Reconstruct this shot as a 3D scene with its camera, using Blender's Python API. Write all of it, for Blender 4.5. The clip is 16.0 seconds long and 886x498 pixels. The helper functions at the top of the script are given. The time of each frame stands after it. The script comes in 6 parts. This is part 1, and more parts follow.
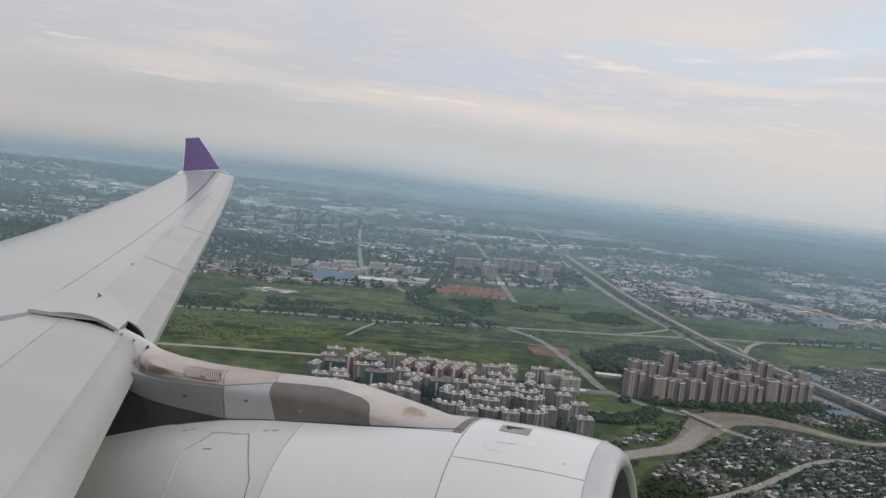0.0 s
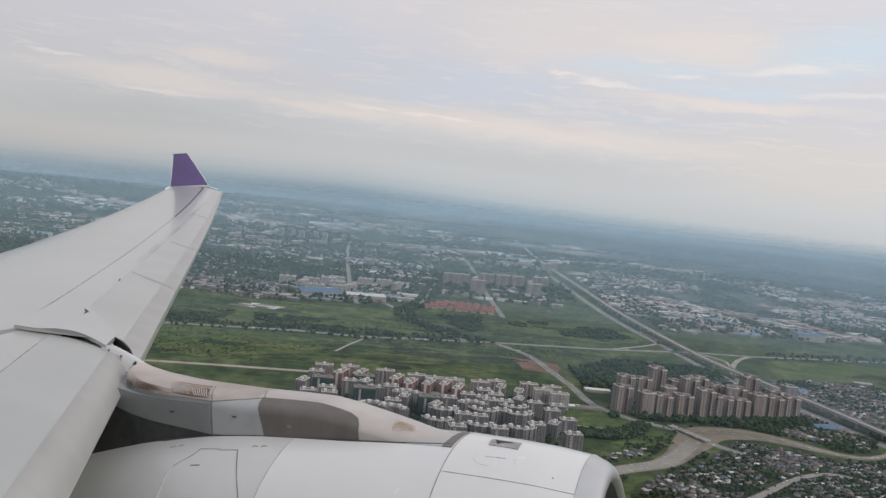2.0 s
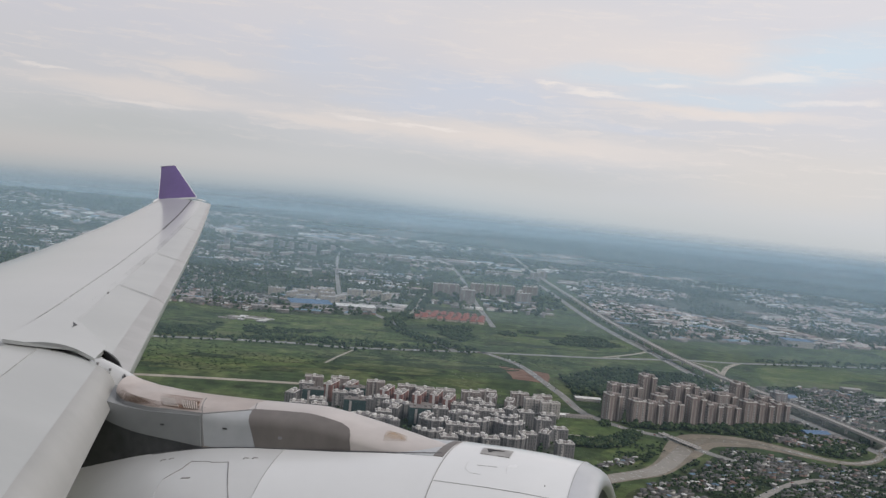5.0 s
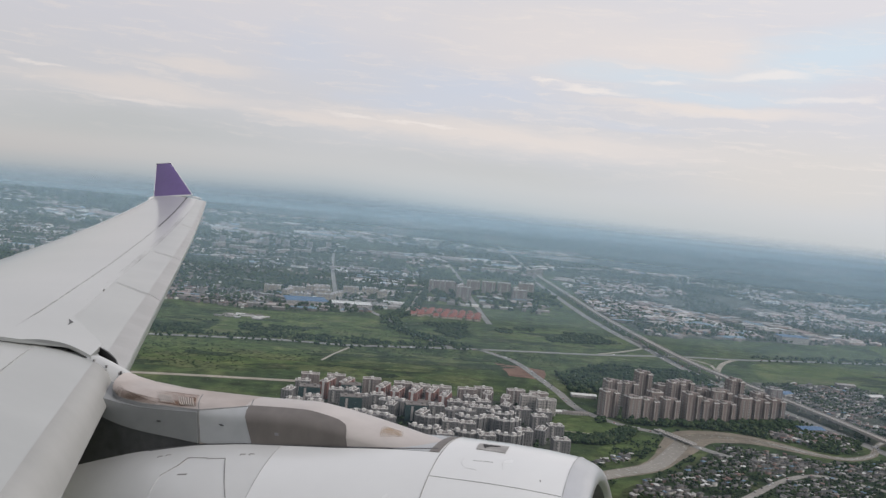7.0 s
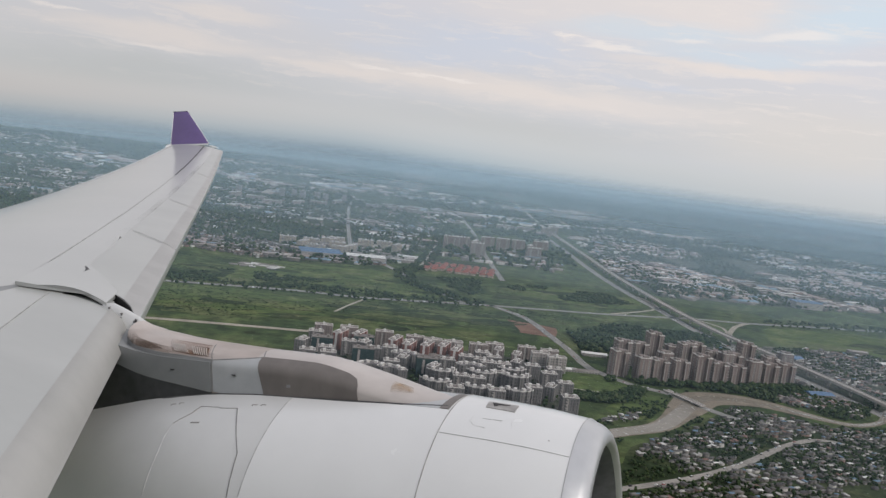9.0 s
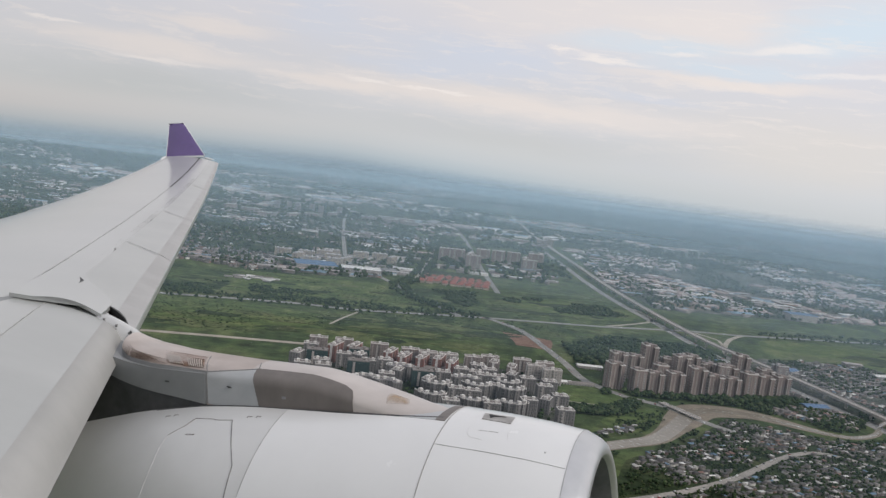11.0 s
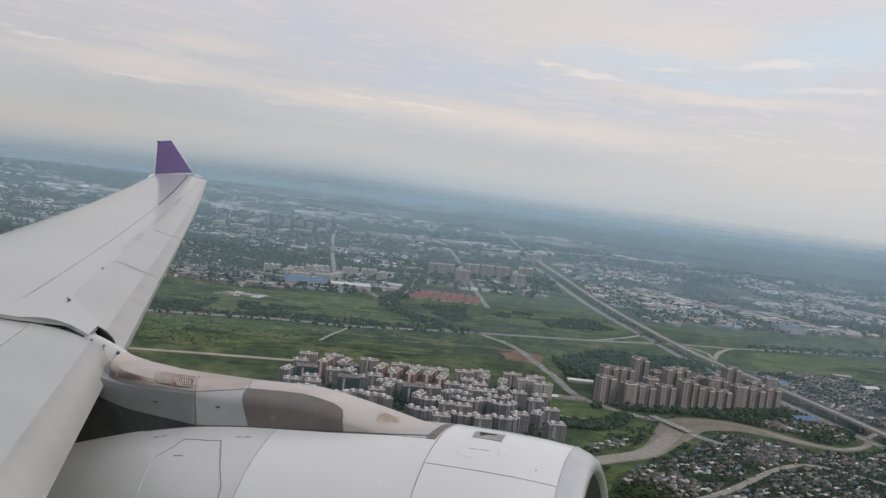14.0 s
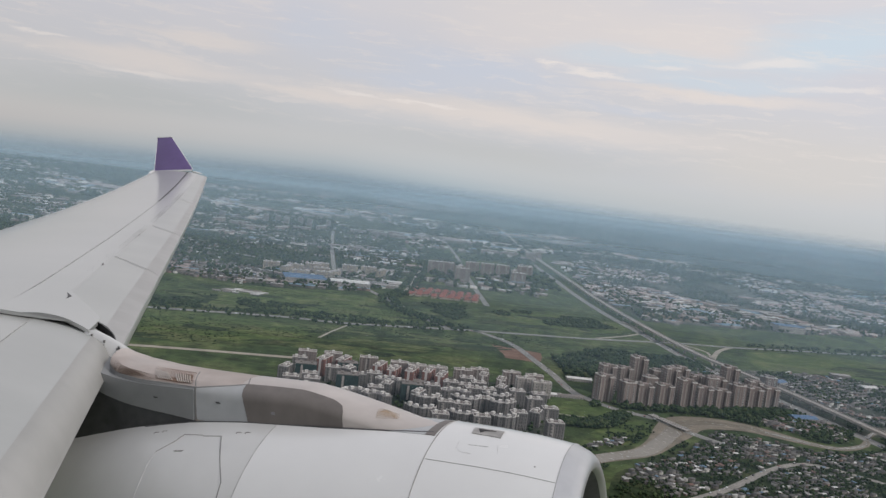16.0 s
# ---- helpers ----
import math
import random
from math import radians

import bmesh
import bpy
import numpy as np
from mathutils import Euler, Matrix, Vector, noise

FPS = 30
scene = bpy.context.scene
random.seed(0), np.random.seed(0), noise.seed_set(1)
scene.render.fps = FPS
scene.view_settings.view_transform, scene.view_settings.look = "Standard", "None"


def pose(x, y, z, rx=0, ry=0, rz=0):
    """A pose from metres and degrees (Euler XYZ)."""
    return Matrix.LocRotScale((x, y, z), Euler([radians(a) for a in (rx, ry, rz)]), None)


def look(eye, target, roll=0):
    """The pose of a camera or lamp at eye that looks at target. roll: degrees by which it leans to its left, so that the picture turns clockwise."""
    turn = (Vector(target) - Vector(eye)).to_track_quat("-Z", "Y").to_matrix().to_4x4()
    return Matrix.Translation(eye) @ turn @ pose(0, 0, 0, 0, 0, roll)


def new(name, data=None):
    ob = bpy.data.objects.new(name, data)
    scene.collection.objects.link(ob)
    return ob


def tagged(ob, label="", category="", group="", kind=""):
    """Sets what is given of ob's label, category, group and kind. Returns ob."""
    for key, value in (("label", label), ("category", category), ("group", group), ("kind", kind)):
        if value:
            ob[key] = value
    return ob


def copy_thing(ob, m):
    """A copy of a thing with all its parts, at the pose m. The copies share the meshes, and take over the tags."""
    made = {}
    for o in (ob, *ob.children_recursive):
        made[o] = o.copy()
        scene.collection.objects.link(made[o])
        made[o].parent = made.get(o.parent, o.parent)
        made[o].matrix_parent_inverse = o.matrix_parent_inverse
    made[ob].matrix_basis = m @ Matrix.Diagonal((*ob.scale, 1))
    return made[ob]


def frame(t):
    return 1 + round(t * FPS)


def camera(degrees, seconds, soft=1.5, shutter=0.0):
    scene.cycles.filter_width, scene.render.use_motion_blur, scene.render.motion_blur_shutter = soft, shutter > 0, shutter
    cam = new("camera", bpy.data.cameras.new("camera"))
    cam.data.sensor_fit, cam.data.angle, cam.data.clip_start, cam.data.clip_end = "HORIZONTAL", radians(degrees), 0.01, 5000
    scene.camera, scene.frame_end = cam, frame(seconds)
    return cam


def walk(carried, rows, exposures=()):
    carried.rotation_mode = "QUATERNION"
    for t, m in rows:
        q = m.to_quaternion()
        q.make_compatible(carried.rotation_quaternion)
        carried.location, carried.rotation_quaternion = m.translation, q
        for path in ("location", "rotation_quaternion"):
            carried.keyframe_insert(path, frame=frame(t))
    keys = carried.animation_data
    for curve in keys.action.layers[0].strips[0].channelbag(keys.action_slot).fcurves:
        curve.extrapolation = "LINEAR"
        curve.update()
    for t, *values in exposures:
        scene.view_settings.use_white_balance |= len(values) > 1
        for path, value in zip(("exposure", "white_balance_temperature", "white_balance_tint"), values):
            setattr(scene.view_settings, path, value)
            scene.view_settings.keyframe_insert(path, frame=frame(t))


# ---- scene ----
# The camera sits at a cabin window of a climbing airliner, 220 m over the ground.
EYE = Vector((0.0, 0.0, 220.0))
cam = camera(58.0, 16.0, soft=1.4)
ROWS = [
    (0, 0.005, 0.031, 0.007, 84.832, -6.415, 2.222),
    (0.5, 0.005, 0.030, 0.032, 84.931, -6.184, 2.059),
    (1, -0.002, 0.014, -0.009, 85.504, -6.583, 1.839),
    (1.5, 0.000, 0.002, -0.013, 85.763, -6.508, 1.577),
    (2, 0.001, 0.009, -0.001, 86.026, -6.328, 1.370),
    (2.5, 0.002, 0.009, -0.003, 86.106, -6.319, 1.259),
    (3, 0.003, 0.013, 0.012, 86.234, -6.198, 1.175),
    (5.5, -0.001, -0.021, -0.010, 86.912, -5.799, 0.374),
    (6, 0.003, -0.027, -0.005, 86.934, -5.828, 0.211),
    (6.5, 0.003, -0.014, -0.014, 86.500, -5.839, 0.393),
    (7, 0.002, -0.034, -0.013, 86.663, -5.740, 0.270),
    (7.5, 0.002, -0.009, -0.004, 86.109, -6.199, 0.456),
    (8, -0.013, -0.018, -0.014, 84.748, -6.229, 0.801),
    (8.5, -0.004, 0.008, -0.014, 83.564, -7.129, 1.488),
    (9, -0.001, 0.016, 0.006, 83.327, -7.230, 1.480),
    (11.5, -0.006, 0.005, -0.004, 84.627, -7.260, 0.933),
    (12, -0.004, -0.010, 0.003, 85.013, -7.173, 0.689),
    (12.5, -0.005, 0.002, -0.000, 85.285, -7.085, 0.566),
    (13, -0.005, 0.003, 0.011, 85.297, -6.927, 0.518),
    (13.5, 0.001, 0.017, 0.018, 85.304, -6.780, 0.478),
    (14, -0.006, 0.006, 0.020, 85.432, -6.938, 0.347),
    (14.5, -0.003, -0.000, 0.016, 85.485, -6.872, 0.290),
    (15, -0.006, -0.009, 0.009, 85.498, -7.066, 0.281),
    (15.5, -0.002, 0.019, 0.021, 85.320, -6.968, 0.339),
    (16, -0.009, -0.012, 0.013, 85.276, -7.168, 0.337),
]

walk(cam, [(t, pose(EYE.x + x, EYE.y + y, EYE.z + z, rx, ry, rz)) for t, x, y, z, rx, ry, rz in ROWS],
     exposures=[(0.0, -0.06), (2.0, -0.03), (3.0, -0.06), (5.5, 0.0), (7.5, 0.02), (9.0, 0.0), (11.5, 0.07), (12.0, 0.06), (12.5, -0.03), (14.0, -0.08), (16.0, -0.08)])

# ---------------------------------------------------------------- sky and sun
SUN_DIR = Vector((0.75, -0.40, 0.70)).normalized()


def build_world():
    w = bpy.data.worlds.new("sky")
    scene.world = w
    w.use_nodes = True
    nt = w.node_tree
    nt.nodes.clear()
    N = nt.nodes.new
    L = nt.links.new

    def put(sock, v):
        if isinstance(v, (int, float)):
            sock.default_value = v
        elif isinstance(v, tuple):
            sock.default_value = (*v, 1) if len(sock.default_value) == 4 else v
        else:
            L(v, sock)

    def math_node(op, a, b=None, clamp=False):
        n = N("ShaderNodeMath")
        n.operation, n.use_clamp = op, clamp
        for i, v in enumerate((a, b)):
            if v is not None:
                put(n.inputs[i], v)
        return n.outputs[0]

    def ramp(fac, stops, interp="EASE"):
        n = N("ShaderNodeValToRGB")
        n.color_ramp.interpolation = interp
        e = n.color_ramp.elements
        while len(e) < len(stops):
            e.new(0.5)
        for el, (p, c) in zip(e, stops):
            el.position = p
            el.color = (*c, 1)
        L(fac, n.inputs[0])
        return n.outputs[0]

    def mix(fac, a, b, blend="MIX"):
        n = N("ShaderNodeMix")
        n.data_type, n.blend_type = "RGBA", blend
        put(n.inputs[0], fac)
        put(n.inputs[6], a)
        put(n.inputs[7], b)
        return n.outputs[2]

    def span(v, a, b, c=0.0, d=1.0):
        n = N("ShaderNodeMapRange")
        n.interpolation_type = "SMOOTHSTEP"
        put(n.inputs[0], v)
        for i, q in enumerate((a, b, c, d)):
            n.inputs[i + 1].default_value = q
        return n.outputs[0]

    def noise_tex(vec, stretch, detail, rough, off=0.0):
        m = N("ShaderNodeMapping")
        L(vec, m.inputs[0])
        m.inputs["Scale"].default_value = (*stretch, 1)
        m.inputs["Location"].default_value = (off, off * 0.7, off * 0.3)
        n = N("ShaderNodeTexNoise")
        n.inputs["Scale"].default_value = 1.0
        n.inputs["Detail"].default_value = detail
        n.inputs["Roughness"].default_value = rough
        L(m.outputs[0], n.inputs[0])
        return n

    tc = N("ShaderNodeTexCoord").outputs["Generated"]
    sep = N("ShaderNodeSeparateXYZ")
    L(tc, sep.inputs[0])
    x, y, z = sep.outputs
    az = math_node("MULTIPLY", math_node("ARCTAN2", x, y), 57.2958)
    el = math_node("MULTIPLY", math_node("ARCSINE", z), 57.2958)
    flat = N("ShaderNodeCombineXYZ")
    L(az, flat.inputs[0])
    L(el, flat.inputs[1])
    flat = flat.outputs[0]
    # the wind draws the clouds out level, with torn rims
    torn = noise_tex(flat, (0.16, 0.75), 7, 0.62, 3.0)
    warp = N("ShaderNodeVectorMath")
    warp.operation = "MULTIPLY_ADD"
    L(torn.outputs["Color"], warp.inputs[0])
    warp.inputs[1].default_value = (7.0, 1.9, 0.0)
    mid = N("ShaderNodeVectorMath")
    mid.operation = "SUBTRACT"
    L(flat, mid.inputs[0])
    mid.inputs[1].default_value = (3.5, 0.95, 0.0)
    L(mid.outputs[0], warp.inputs[2])
    warped = warp.outputs[0]

    # the deck: greyer low down, paler and faintly lilac higher up
    col = ramp(math_node("DIVIDE", el, 40.0, True), [(0.0, (0.555, 0.585, 0.60)), (0.06, (0.598, 0.603, 0.608)), (0.15, (0.645, 0.637, 0.652)), (0.25, (0.662, 0.655, 0.70)), (0.36, (0.70, 0.68, 0.708)), (0.8, (0.66, 0.66, 0.70))], "LINEAR")
    broad = noise_tex(flat, (0.05, 0.16), 4, 0.5, 9.3).outputs[0]
    col = mix(span(broad, 0.35, 0.62, 0.0, 0.30), col, (0.59, 0.605, 0.665))

    CREAM, WHITE, LILAC, BLUE, GREY = (0.785, 0.715, 0.675), (0.85, 0.79, 0.755), (0.60, 0.64, 0.73), (0.61, 0.695, 0.775), (0.515, 0.53, 0.532)

    # cloud bands and openings: bearing, height, half-length, half-thickness in degrees, lean, colour, strength
    clouds = (
        (-21.5, 2.9, 13.0, 2.0, 2.0, GREY, 0.62),
        (24.0, 4.2, 12.0, 3.0, 0.0, (0.69, 0.645, 0.605), 0.55),
        (2.0, 2.6, 15.0, 1.3, 0.0, GREY, 0.34),
        (6.5, 11.8, 13.0, 3.4, 0.0, CREAM, 0.50),
        (17.0, 11.4, 8.0, 2.0, 0.0, CREAM, 0.55),
        (0.5, 8.0, 9.5, 1.9, -1.0, LILAC, 0.80),
        (-10.5, 9.4, 4.0, 2.4, 0.0, LILAC, 0.55),
        (-3.8, 6.6, 5.5, 0.9, 0.0, LILAC, 0.65),
        (12.6, 10.0, 8.0, 1.0, 1.0, BLUE, 0.70),
        (24.5, 11.6, 6.5, 2.2, 12.0, BLUE, 0.95),
        (17.0, 8.8, 8.0, 0.7, 0.0, BLUE, 0.65),
        (12.0, 6.6, 6.0, 0.55, 0.0, LILAC, 0.45),
        (3.2, 5.0, 17.0, 1.15, -1.0, CREAM, 0.80),
        (-21.0, 5.5, 8.5, 0.9, 0.0, CREAM, 0.66),
        (-18.3, 7.4, 5.5, 0.5, 0.0, CREAM, 0.62),
        (-10.0, 4.9, 6.0, 0.5, 0.0, CREAM, 0.66),
        (17.5, 8.0, 9.5, 0.42, -1.0, CREAM, 0.80),
        (20.6, 10.3, 3.4, 0.32, 3.0, WHITE, 0.62),
        (24.5, 8.9, 3.0, 0.22, 2.0, WHITE, 0.45),
        (9.4, 8.75, 2.9, 0.22, -3.0, WHITE, 0.75),
        (13.6, 9.6, 2.6, 0.22, 0.0, WHITE, 0.6),
        (6.2, 9.1, 1.5, 0.15, 0.0, WHITE, 0.8),
        (-2.1, 5.35, 2.6, 0.13, 0.0, WHITE, 0.75),
        (-7.0, 5.4, 2.4, 0.15, 0.0, WHITE, 0.7),
        (-27.0, 6.2, 1.5, 0.14, 2.0, WHITE, 0.65),
        (-22.0, 4.75, 4.5, 0.22, 0.0, WHITE, 0.5),
    )
    for k, (a, e, la, le, lean, tone, amount) in enumerate(clouds):
        m = N("ShaderNodeMapping")
        m.vector_type = "TEXTURE"
        L(warped, m.inputs[0])
        m.inputs["Location"].default_value = (a, e, 0)
        m.inputs["Rotation"].default_value = (0, 0, radians(lean))
        m.inputs["Scale"].default_value = (la, le, 1)
        far = N("ShaderNodeVectorMath")
        far.operation = "LENGTH"
        L(m.outputs[0], far.inputs[0])
        col = mix(span(far.outputs["Value"], 1.25, 0.15, 0.0, amount), col, tone)
    # fine level threads
    thread = noise_tex(warped, (0.30, 2.6), 6, 0.6, 5.0).outputs[0]
    col = mix(math_node("MULTIPLY", span(thread, 0.50, 0.72), span(el, 2.0, 4.5, 0.0, 0.42)), col, (0.80, 0.735, 0.70))
    # sky colour behind the thin deck
    sky = N("ShaderNodeTexSky")
    sky.sky_type, sky.sun_disc = "NISHITA", False
    sky.sun_elevation = math.asin(SUN_DIR.z)
    sky.sun_rotation = math.atan2(SUN_DIR.x, SUN_DIR.y)
    col = mix(span(el, 16.0, 60.0, 0.0, 0.25), col, mix(1.0, sky.outputs[0], (0.12, 0.12, 0.12), "MULTIPLY"))
    # brighter towards the side of the sun
    col = mix(1.0, col, math_node("ADD", math_node("MULTIPLY", x, 0.165), 0.995), "MULTIPLY")
    # painted haze: pale horizon veil, blue distance below; it hangs lower towards the sun
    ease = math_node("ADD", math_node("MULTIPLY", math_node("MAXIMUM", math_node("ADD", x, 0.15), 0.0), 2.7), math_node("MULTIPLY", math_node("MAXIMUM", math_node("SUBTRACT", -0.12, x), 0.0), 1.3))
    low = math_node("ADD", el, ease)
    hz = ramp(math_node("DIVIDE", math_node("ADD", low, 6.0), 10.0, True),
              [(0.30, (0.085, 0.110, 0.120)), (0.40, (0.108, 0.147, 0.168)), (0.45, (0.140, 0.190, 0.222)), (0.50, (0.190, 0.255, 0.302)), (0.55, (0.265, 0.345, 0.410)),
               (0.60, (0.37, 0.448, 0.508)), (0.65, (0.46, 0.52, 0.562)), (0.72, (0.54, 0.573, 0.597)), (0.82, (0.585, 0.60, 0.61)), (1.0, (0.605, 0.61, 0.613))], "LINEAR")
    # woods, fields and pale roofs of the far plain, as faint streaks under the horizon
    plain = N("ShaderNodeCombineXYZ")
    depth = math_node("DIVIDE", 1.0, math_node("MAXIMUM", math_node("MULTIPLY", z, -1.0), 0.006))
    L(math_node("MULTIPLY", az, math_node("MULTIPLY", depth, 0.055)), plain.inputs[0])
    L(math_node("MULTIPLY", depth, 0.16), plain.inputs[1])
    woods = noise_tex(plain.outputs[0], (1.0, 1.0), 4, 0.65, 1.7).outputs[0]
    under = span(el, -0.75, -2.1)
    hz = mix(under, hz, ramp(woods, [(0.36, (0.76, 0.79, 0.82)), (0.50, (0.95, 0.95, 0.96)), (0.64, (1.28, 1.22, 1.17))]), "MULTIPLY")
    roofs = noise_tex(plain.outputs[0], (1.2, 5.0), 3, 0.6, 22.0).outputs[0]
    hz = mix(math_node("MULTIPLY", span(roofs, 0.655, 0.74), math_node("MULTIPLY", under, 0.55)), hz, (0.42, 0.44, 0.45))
    # the painted haze is tinted greyer and warmer towards the tail
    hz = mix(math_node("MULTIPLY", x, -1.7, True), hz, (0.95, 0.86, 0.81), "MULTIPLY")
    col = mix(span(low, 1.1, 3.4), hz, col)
    bg = N("ShaderNodeBackground")
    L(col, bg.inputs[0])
    bg.inputs[1].default_value = 1.0
    out = N("ShaderNodeOutputWorld")
    L(bg.outputs[0], out.inputs[0])


build_world()
sun = new("sun", bpy.data.lights.new("sun", "SUN"))
sun.data.energy, sun.data.angle, sun.data.color = 1.5, radians(10), (1.0, 0.94, 0.86)
sun.matrix_world = look(SUN_DIR * 500 + EYE, EYE)

# ---------------------------------------------------------------- materials


def material(name, c1, c2, scale=1.0, rough=0.6, c3=None, scale2=8.0, amount2=0.25, bump=0.0, bump_scale=30.0,
             metal=0.0, coat=0.0, island=None, stretch=None, spec=0.5, rough_var=0.1):
    """A surface with colour varied at two scales, fine relief and uneven gloss. island: colours chosen piece by piece."""
    m = bpy.data.materials.new(name)
    m.use_nodes = True
    nt = m.node_tree
    N, L = nt.nodes.new, nt.links.new
    b = nt.nodes["Principled BSDF"]
    tc = N("ShaderNodeTexCoord").outputs["Object"]
    if stretch:
        mp = N("ShaderNodeMapping")
        mp.inputs["Scale"].default_value = stretch
        L(tc, mp.inputs[0])
        tc = mp.outputs[0]

    def tex(s, detail=4, r=0.55):
        n = N("ShaderNodeTexNoise")
        n.inputs["Scale"].default_value, n.inputs["Detail"].default_value = s, detail
        n.inputs["Roughness"].default_value = r
        L(tc, n.inputs[0])
        return n.outputs[0]

    big = tex(scale)
    r = N("ShaderNodeValToRGB")
    e = r.color_ramp.elements
    stops = [(0.36, c1), (0.64, c2)] if c3 is None else [(0.34, c1), (0.52, c2), (0.68, c3)]
    while len(e) < len(stops):
        e.new(0.5)
    for el, (p, c) in zip(e, stops):
        el.position, el.color = p, (*c, 1)
    L(big, r.inputs[0])
    col = r.outputs[0]
    if island:
        geo = N("ShaderNodeNewGeometry")
        ir = N("ShaderNodeValToRGB")
        ir.color_ramp.interpolation = "CONSTANT"
        ie = ir.color_ramp.elements
        while len(ie) < len(island):
            ie.new(0.5)
        for i, (el, (p, c)) in enumerate(zip(ie, island)):
            el.position, el.color = p, (*c, 1)
        L(geo.outputs["Random Per Island"], ir.inputs[0])
        mx = N("ShaderNodeMix")
        mx.data_type, mx.blend_type = "RGBA", "MULTIPLY"
        mx.inputs[0].default_value = 1.0
        L(col, mx.inputs[6])
        L(ir.outputs[0], mx.inputs[7])
        col = mx.outputs[2]
    fine = tex(scale2, 5, 0.6)
    fr = N("ShaderNodeMapRange")
    fr.inputs["From Min"].default_value, fr.inputs["From Max"].default_value = 0.3, 0.7
    fr.inputs["To Min"].default_value, fr.inputs["To Max"].default_value = 1 - amount2, 1 + amount2
    L(fine, fr.inputs[0])
    mu = N("ShaderNodeMix")
    mu.data_type, mu.blend_type = "RGBA", "MULTIPLY"
    mu.inputs[0].default_value = 1.0
    L(col, mu.inputs[6])
    L(fr.outputs[0], mu.inputs[7])
    L(mu.outputs[2], b.inputs["Base Color"])
    rr = N("ShaderNodeMapRange")
    rr.inputs["To Min"].default_value = max(0.03, rough - rough_var)
    rr.inputs["To Max"].default_value = min(1.0, rough + rough_var)
    L(fine, rr.inputs[0])
    L(rr.outputs[0], b.inputs["Roughness"])
    b.inputs["Metallic"].default_value = metal
    b.inputs["Coat Weight"].default_value = coat
    b.inputs["Coat Roughness"].default_value = 0.12
    b.inputs["Specular IOR Level"].default_value = spec
    if bump:
        bt = tex(bump_scale, 3)
        bn = N("ShaderNodeBump")
        bn.inputs["Strength"].default_value = bump
        bn.inputs["Distance"].default_value = 0.5 / bump_scale
        L(bt, bn.inputs["Height"])
        L(bn.outputs[0], b.inputs["Normal"])
    return m


WHITE_PAINT = material("white_wing_paint", (0.416, 0.428, 0.414), (0.456, 0.466, 0.450), 0.35, 0.30, None, 3.0, 0.02, rough_var=0.04, stretch=(0.4, 1, 1), coat=0.55)
SLAT_PAINT = material("pale_slat_paint", (0.412, 0.422, 0.410), (0.452, 0.461, 0.447), 0.6, 0.34, None, 4.0, 0.03, rough_var=0.05, stretch=(0.5, 1.5, 1), coat=0.2)
INNER_PAINT = material("clean_slat_paint", (0.405, 0.416, 0.405), (0.44, 0.450, 0.438), 0.6, 0.34, None, 4.0, 0.025, rough_var=0.05, stretch=(0.5, 1.5, 1), coat=0.3)
INNER_NOSE = material("worn_slat_nose", (0.345, 0.343, 0.330), (0.39, 0.386, 0.372), 0.8, 0.42, None, 4.0, 0.04, rough_var=0.06, stretch=(0.6, 1.5, 1))
NOSE_METAL = material("worn_leading_edge", (0.385, 0.38, 0.37), (0.44, 0.435, 0.425), 0.9, 0.40, None, 5.0, 0.06, metal=0.15, stretch=(1, 2, 1))
COWL_PAINT = material("white_cowl_paint", (0.70, 0.705, 0.705), (0.74, 0.745, 0.745), 0.5, 0.26, None, 2.5, 0.012, rough_var=0.03, coat=0.5)
# cowl white lowered to imitate shade from wing and pylon on the aft cowls
COWL_AFT = material("shade_greyed_cowl_paint", (0.59, 0.594, 0.592), (0.64, 0.643, 0.64), 0.5, 0.3, None, 2.5, 0.02, rough_var=0.04, coat=0.35)
LIP_METAL = material("intake_lip_metal", (0.52, 0.53, 0.54), (0.60, 0.60, 0.61), 1.2, 0.33, None, 6.0, 0.04, metal=0.55)
PYLON_METAL = material("stained_pylon_metal", (0.335, 0.275, 0.240), (0.45, 0.385, 0.350), 1.3, 0.40, (0.54, 0.485, 0.455), 5.0, 0.10, metal=0.25, stretch=(0.6, 1, 2))
PYLON_FRONT = material("weathered_pylon_paint", (0.455, 0.415, 0.395), (0.55, 0.505, 0.482), 1.1, 0.34, None, 5.0, 0.07, metal=0.1, stretch=(0.6, 1, 2))
PYLON_SIDE = material("pale_pylon_panel", (0.40, 0.415, 0.43), (0.47, 0.48, 0.49), 1.0, 0.4, None, 6.0, 0.05)
# rear side panel's grey, set lower partly to imitate shade from the wing
PYLON_MID = material("mid_grey_pylon_panel", (0.225, 0.232, 0.237), (0.275, 0.282, 0.287), 1.0, 0.45, None, 6.0, 0.06)
PYLON_GREY = material("grey_pylon_panel", (0.145, 0.130, 0.122), (0.19, 0.172, 0.162), 1.1, 0.5, None, 9.0, 0.10, stretch=(1, 1, 0.5))
DARK = material("dark_recess", (0.018, 0.018, 0.02), (0.035, 0.034, 0.034), 3.0, 0.7)
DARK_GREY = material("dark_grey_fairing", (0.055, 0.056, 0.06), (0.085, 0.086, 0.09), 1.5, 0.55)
DUCT_GREY = material("intake_duct_grey", (0.15, 0.15, 0.155), (0.20, 0.20, 0.205), 1.5, 0.5)
SEAL = material("panel_joint_seal", (0.20, 0.20, 0.20), (0.27, 0.265, 0.26), 5.0, 0.7)
JOINT = material("pale_panel_joint", (0.36, 0.36, 0.36), (0.43, 0.43, 0.43), 5.0, 0.6)
PLACARD = material("faint_placard_line", (0.52, 0.52, 0.52), (0.58, 0.58, 0.58), 5.0, 0.5)
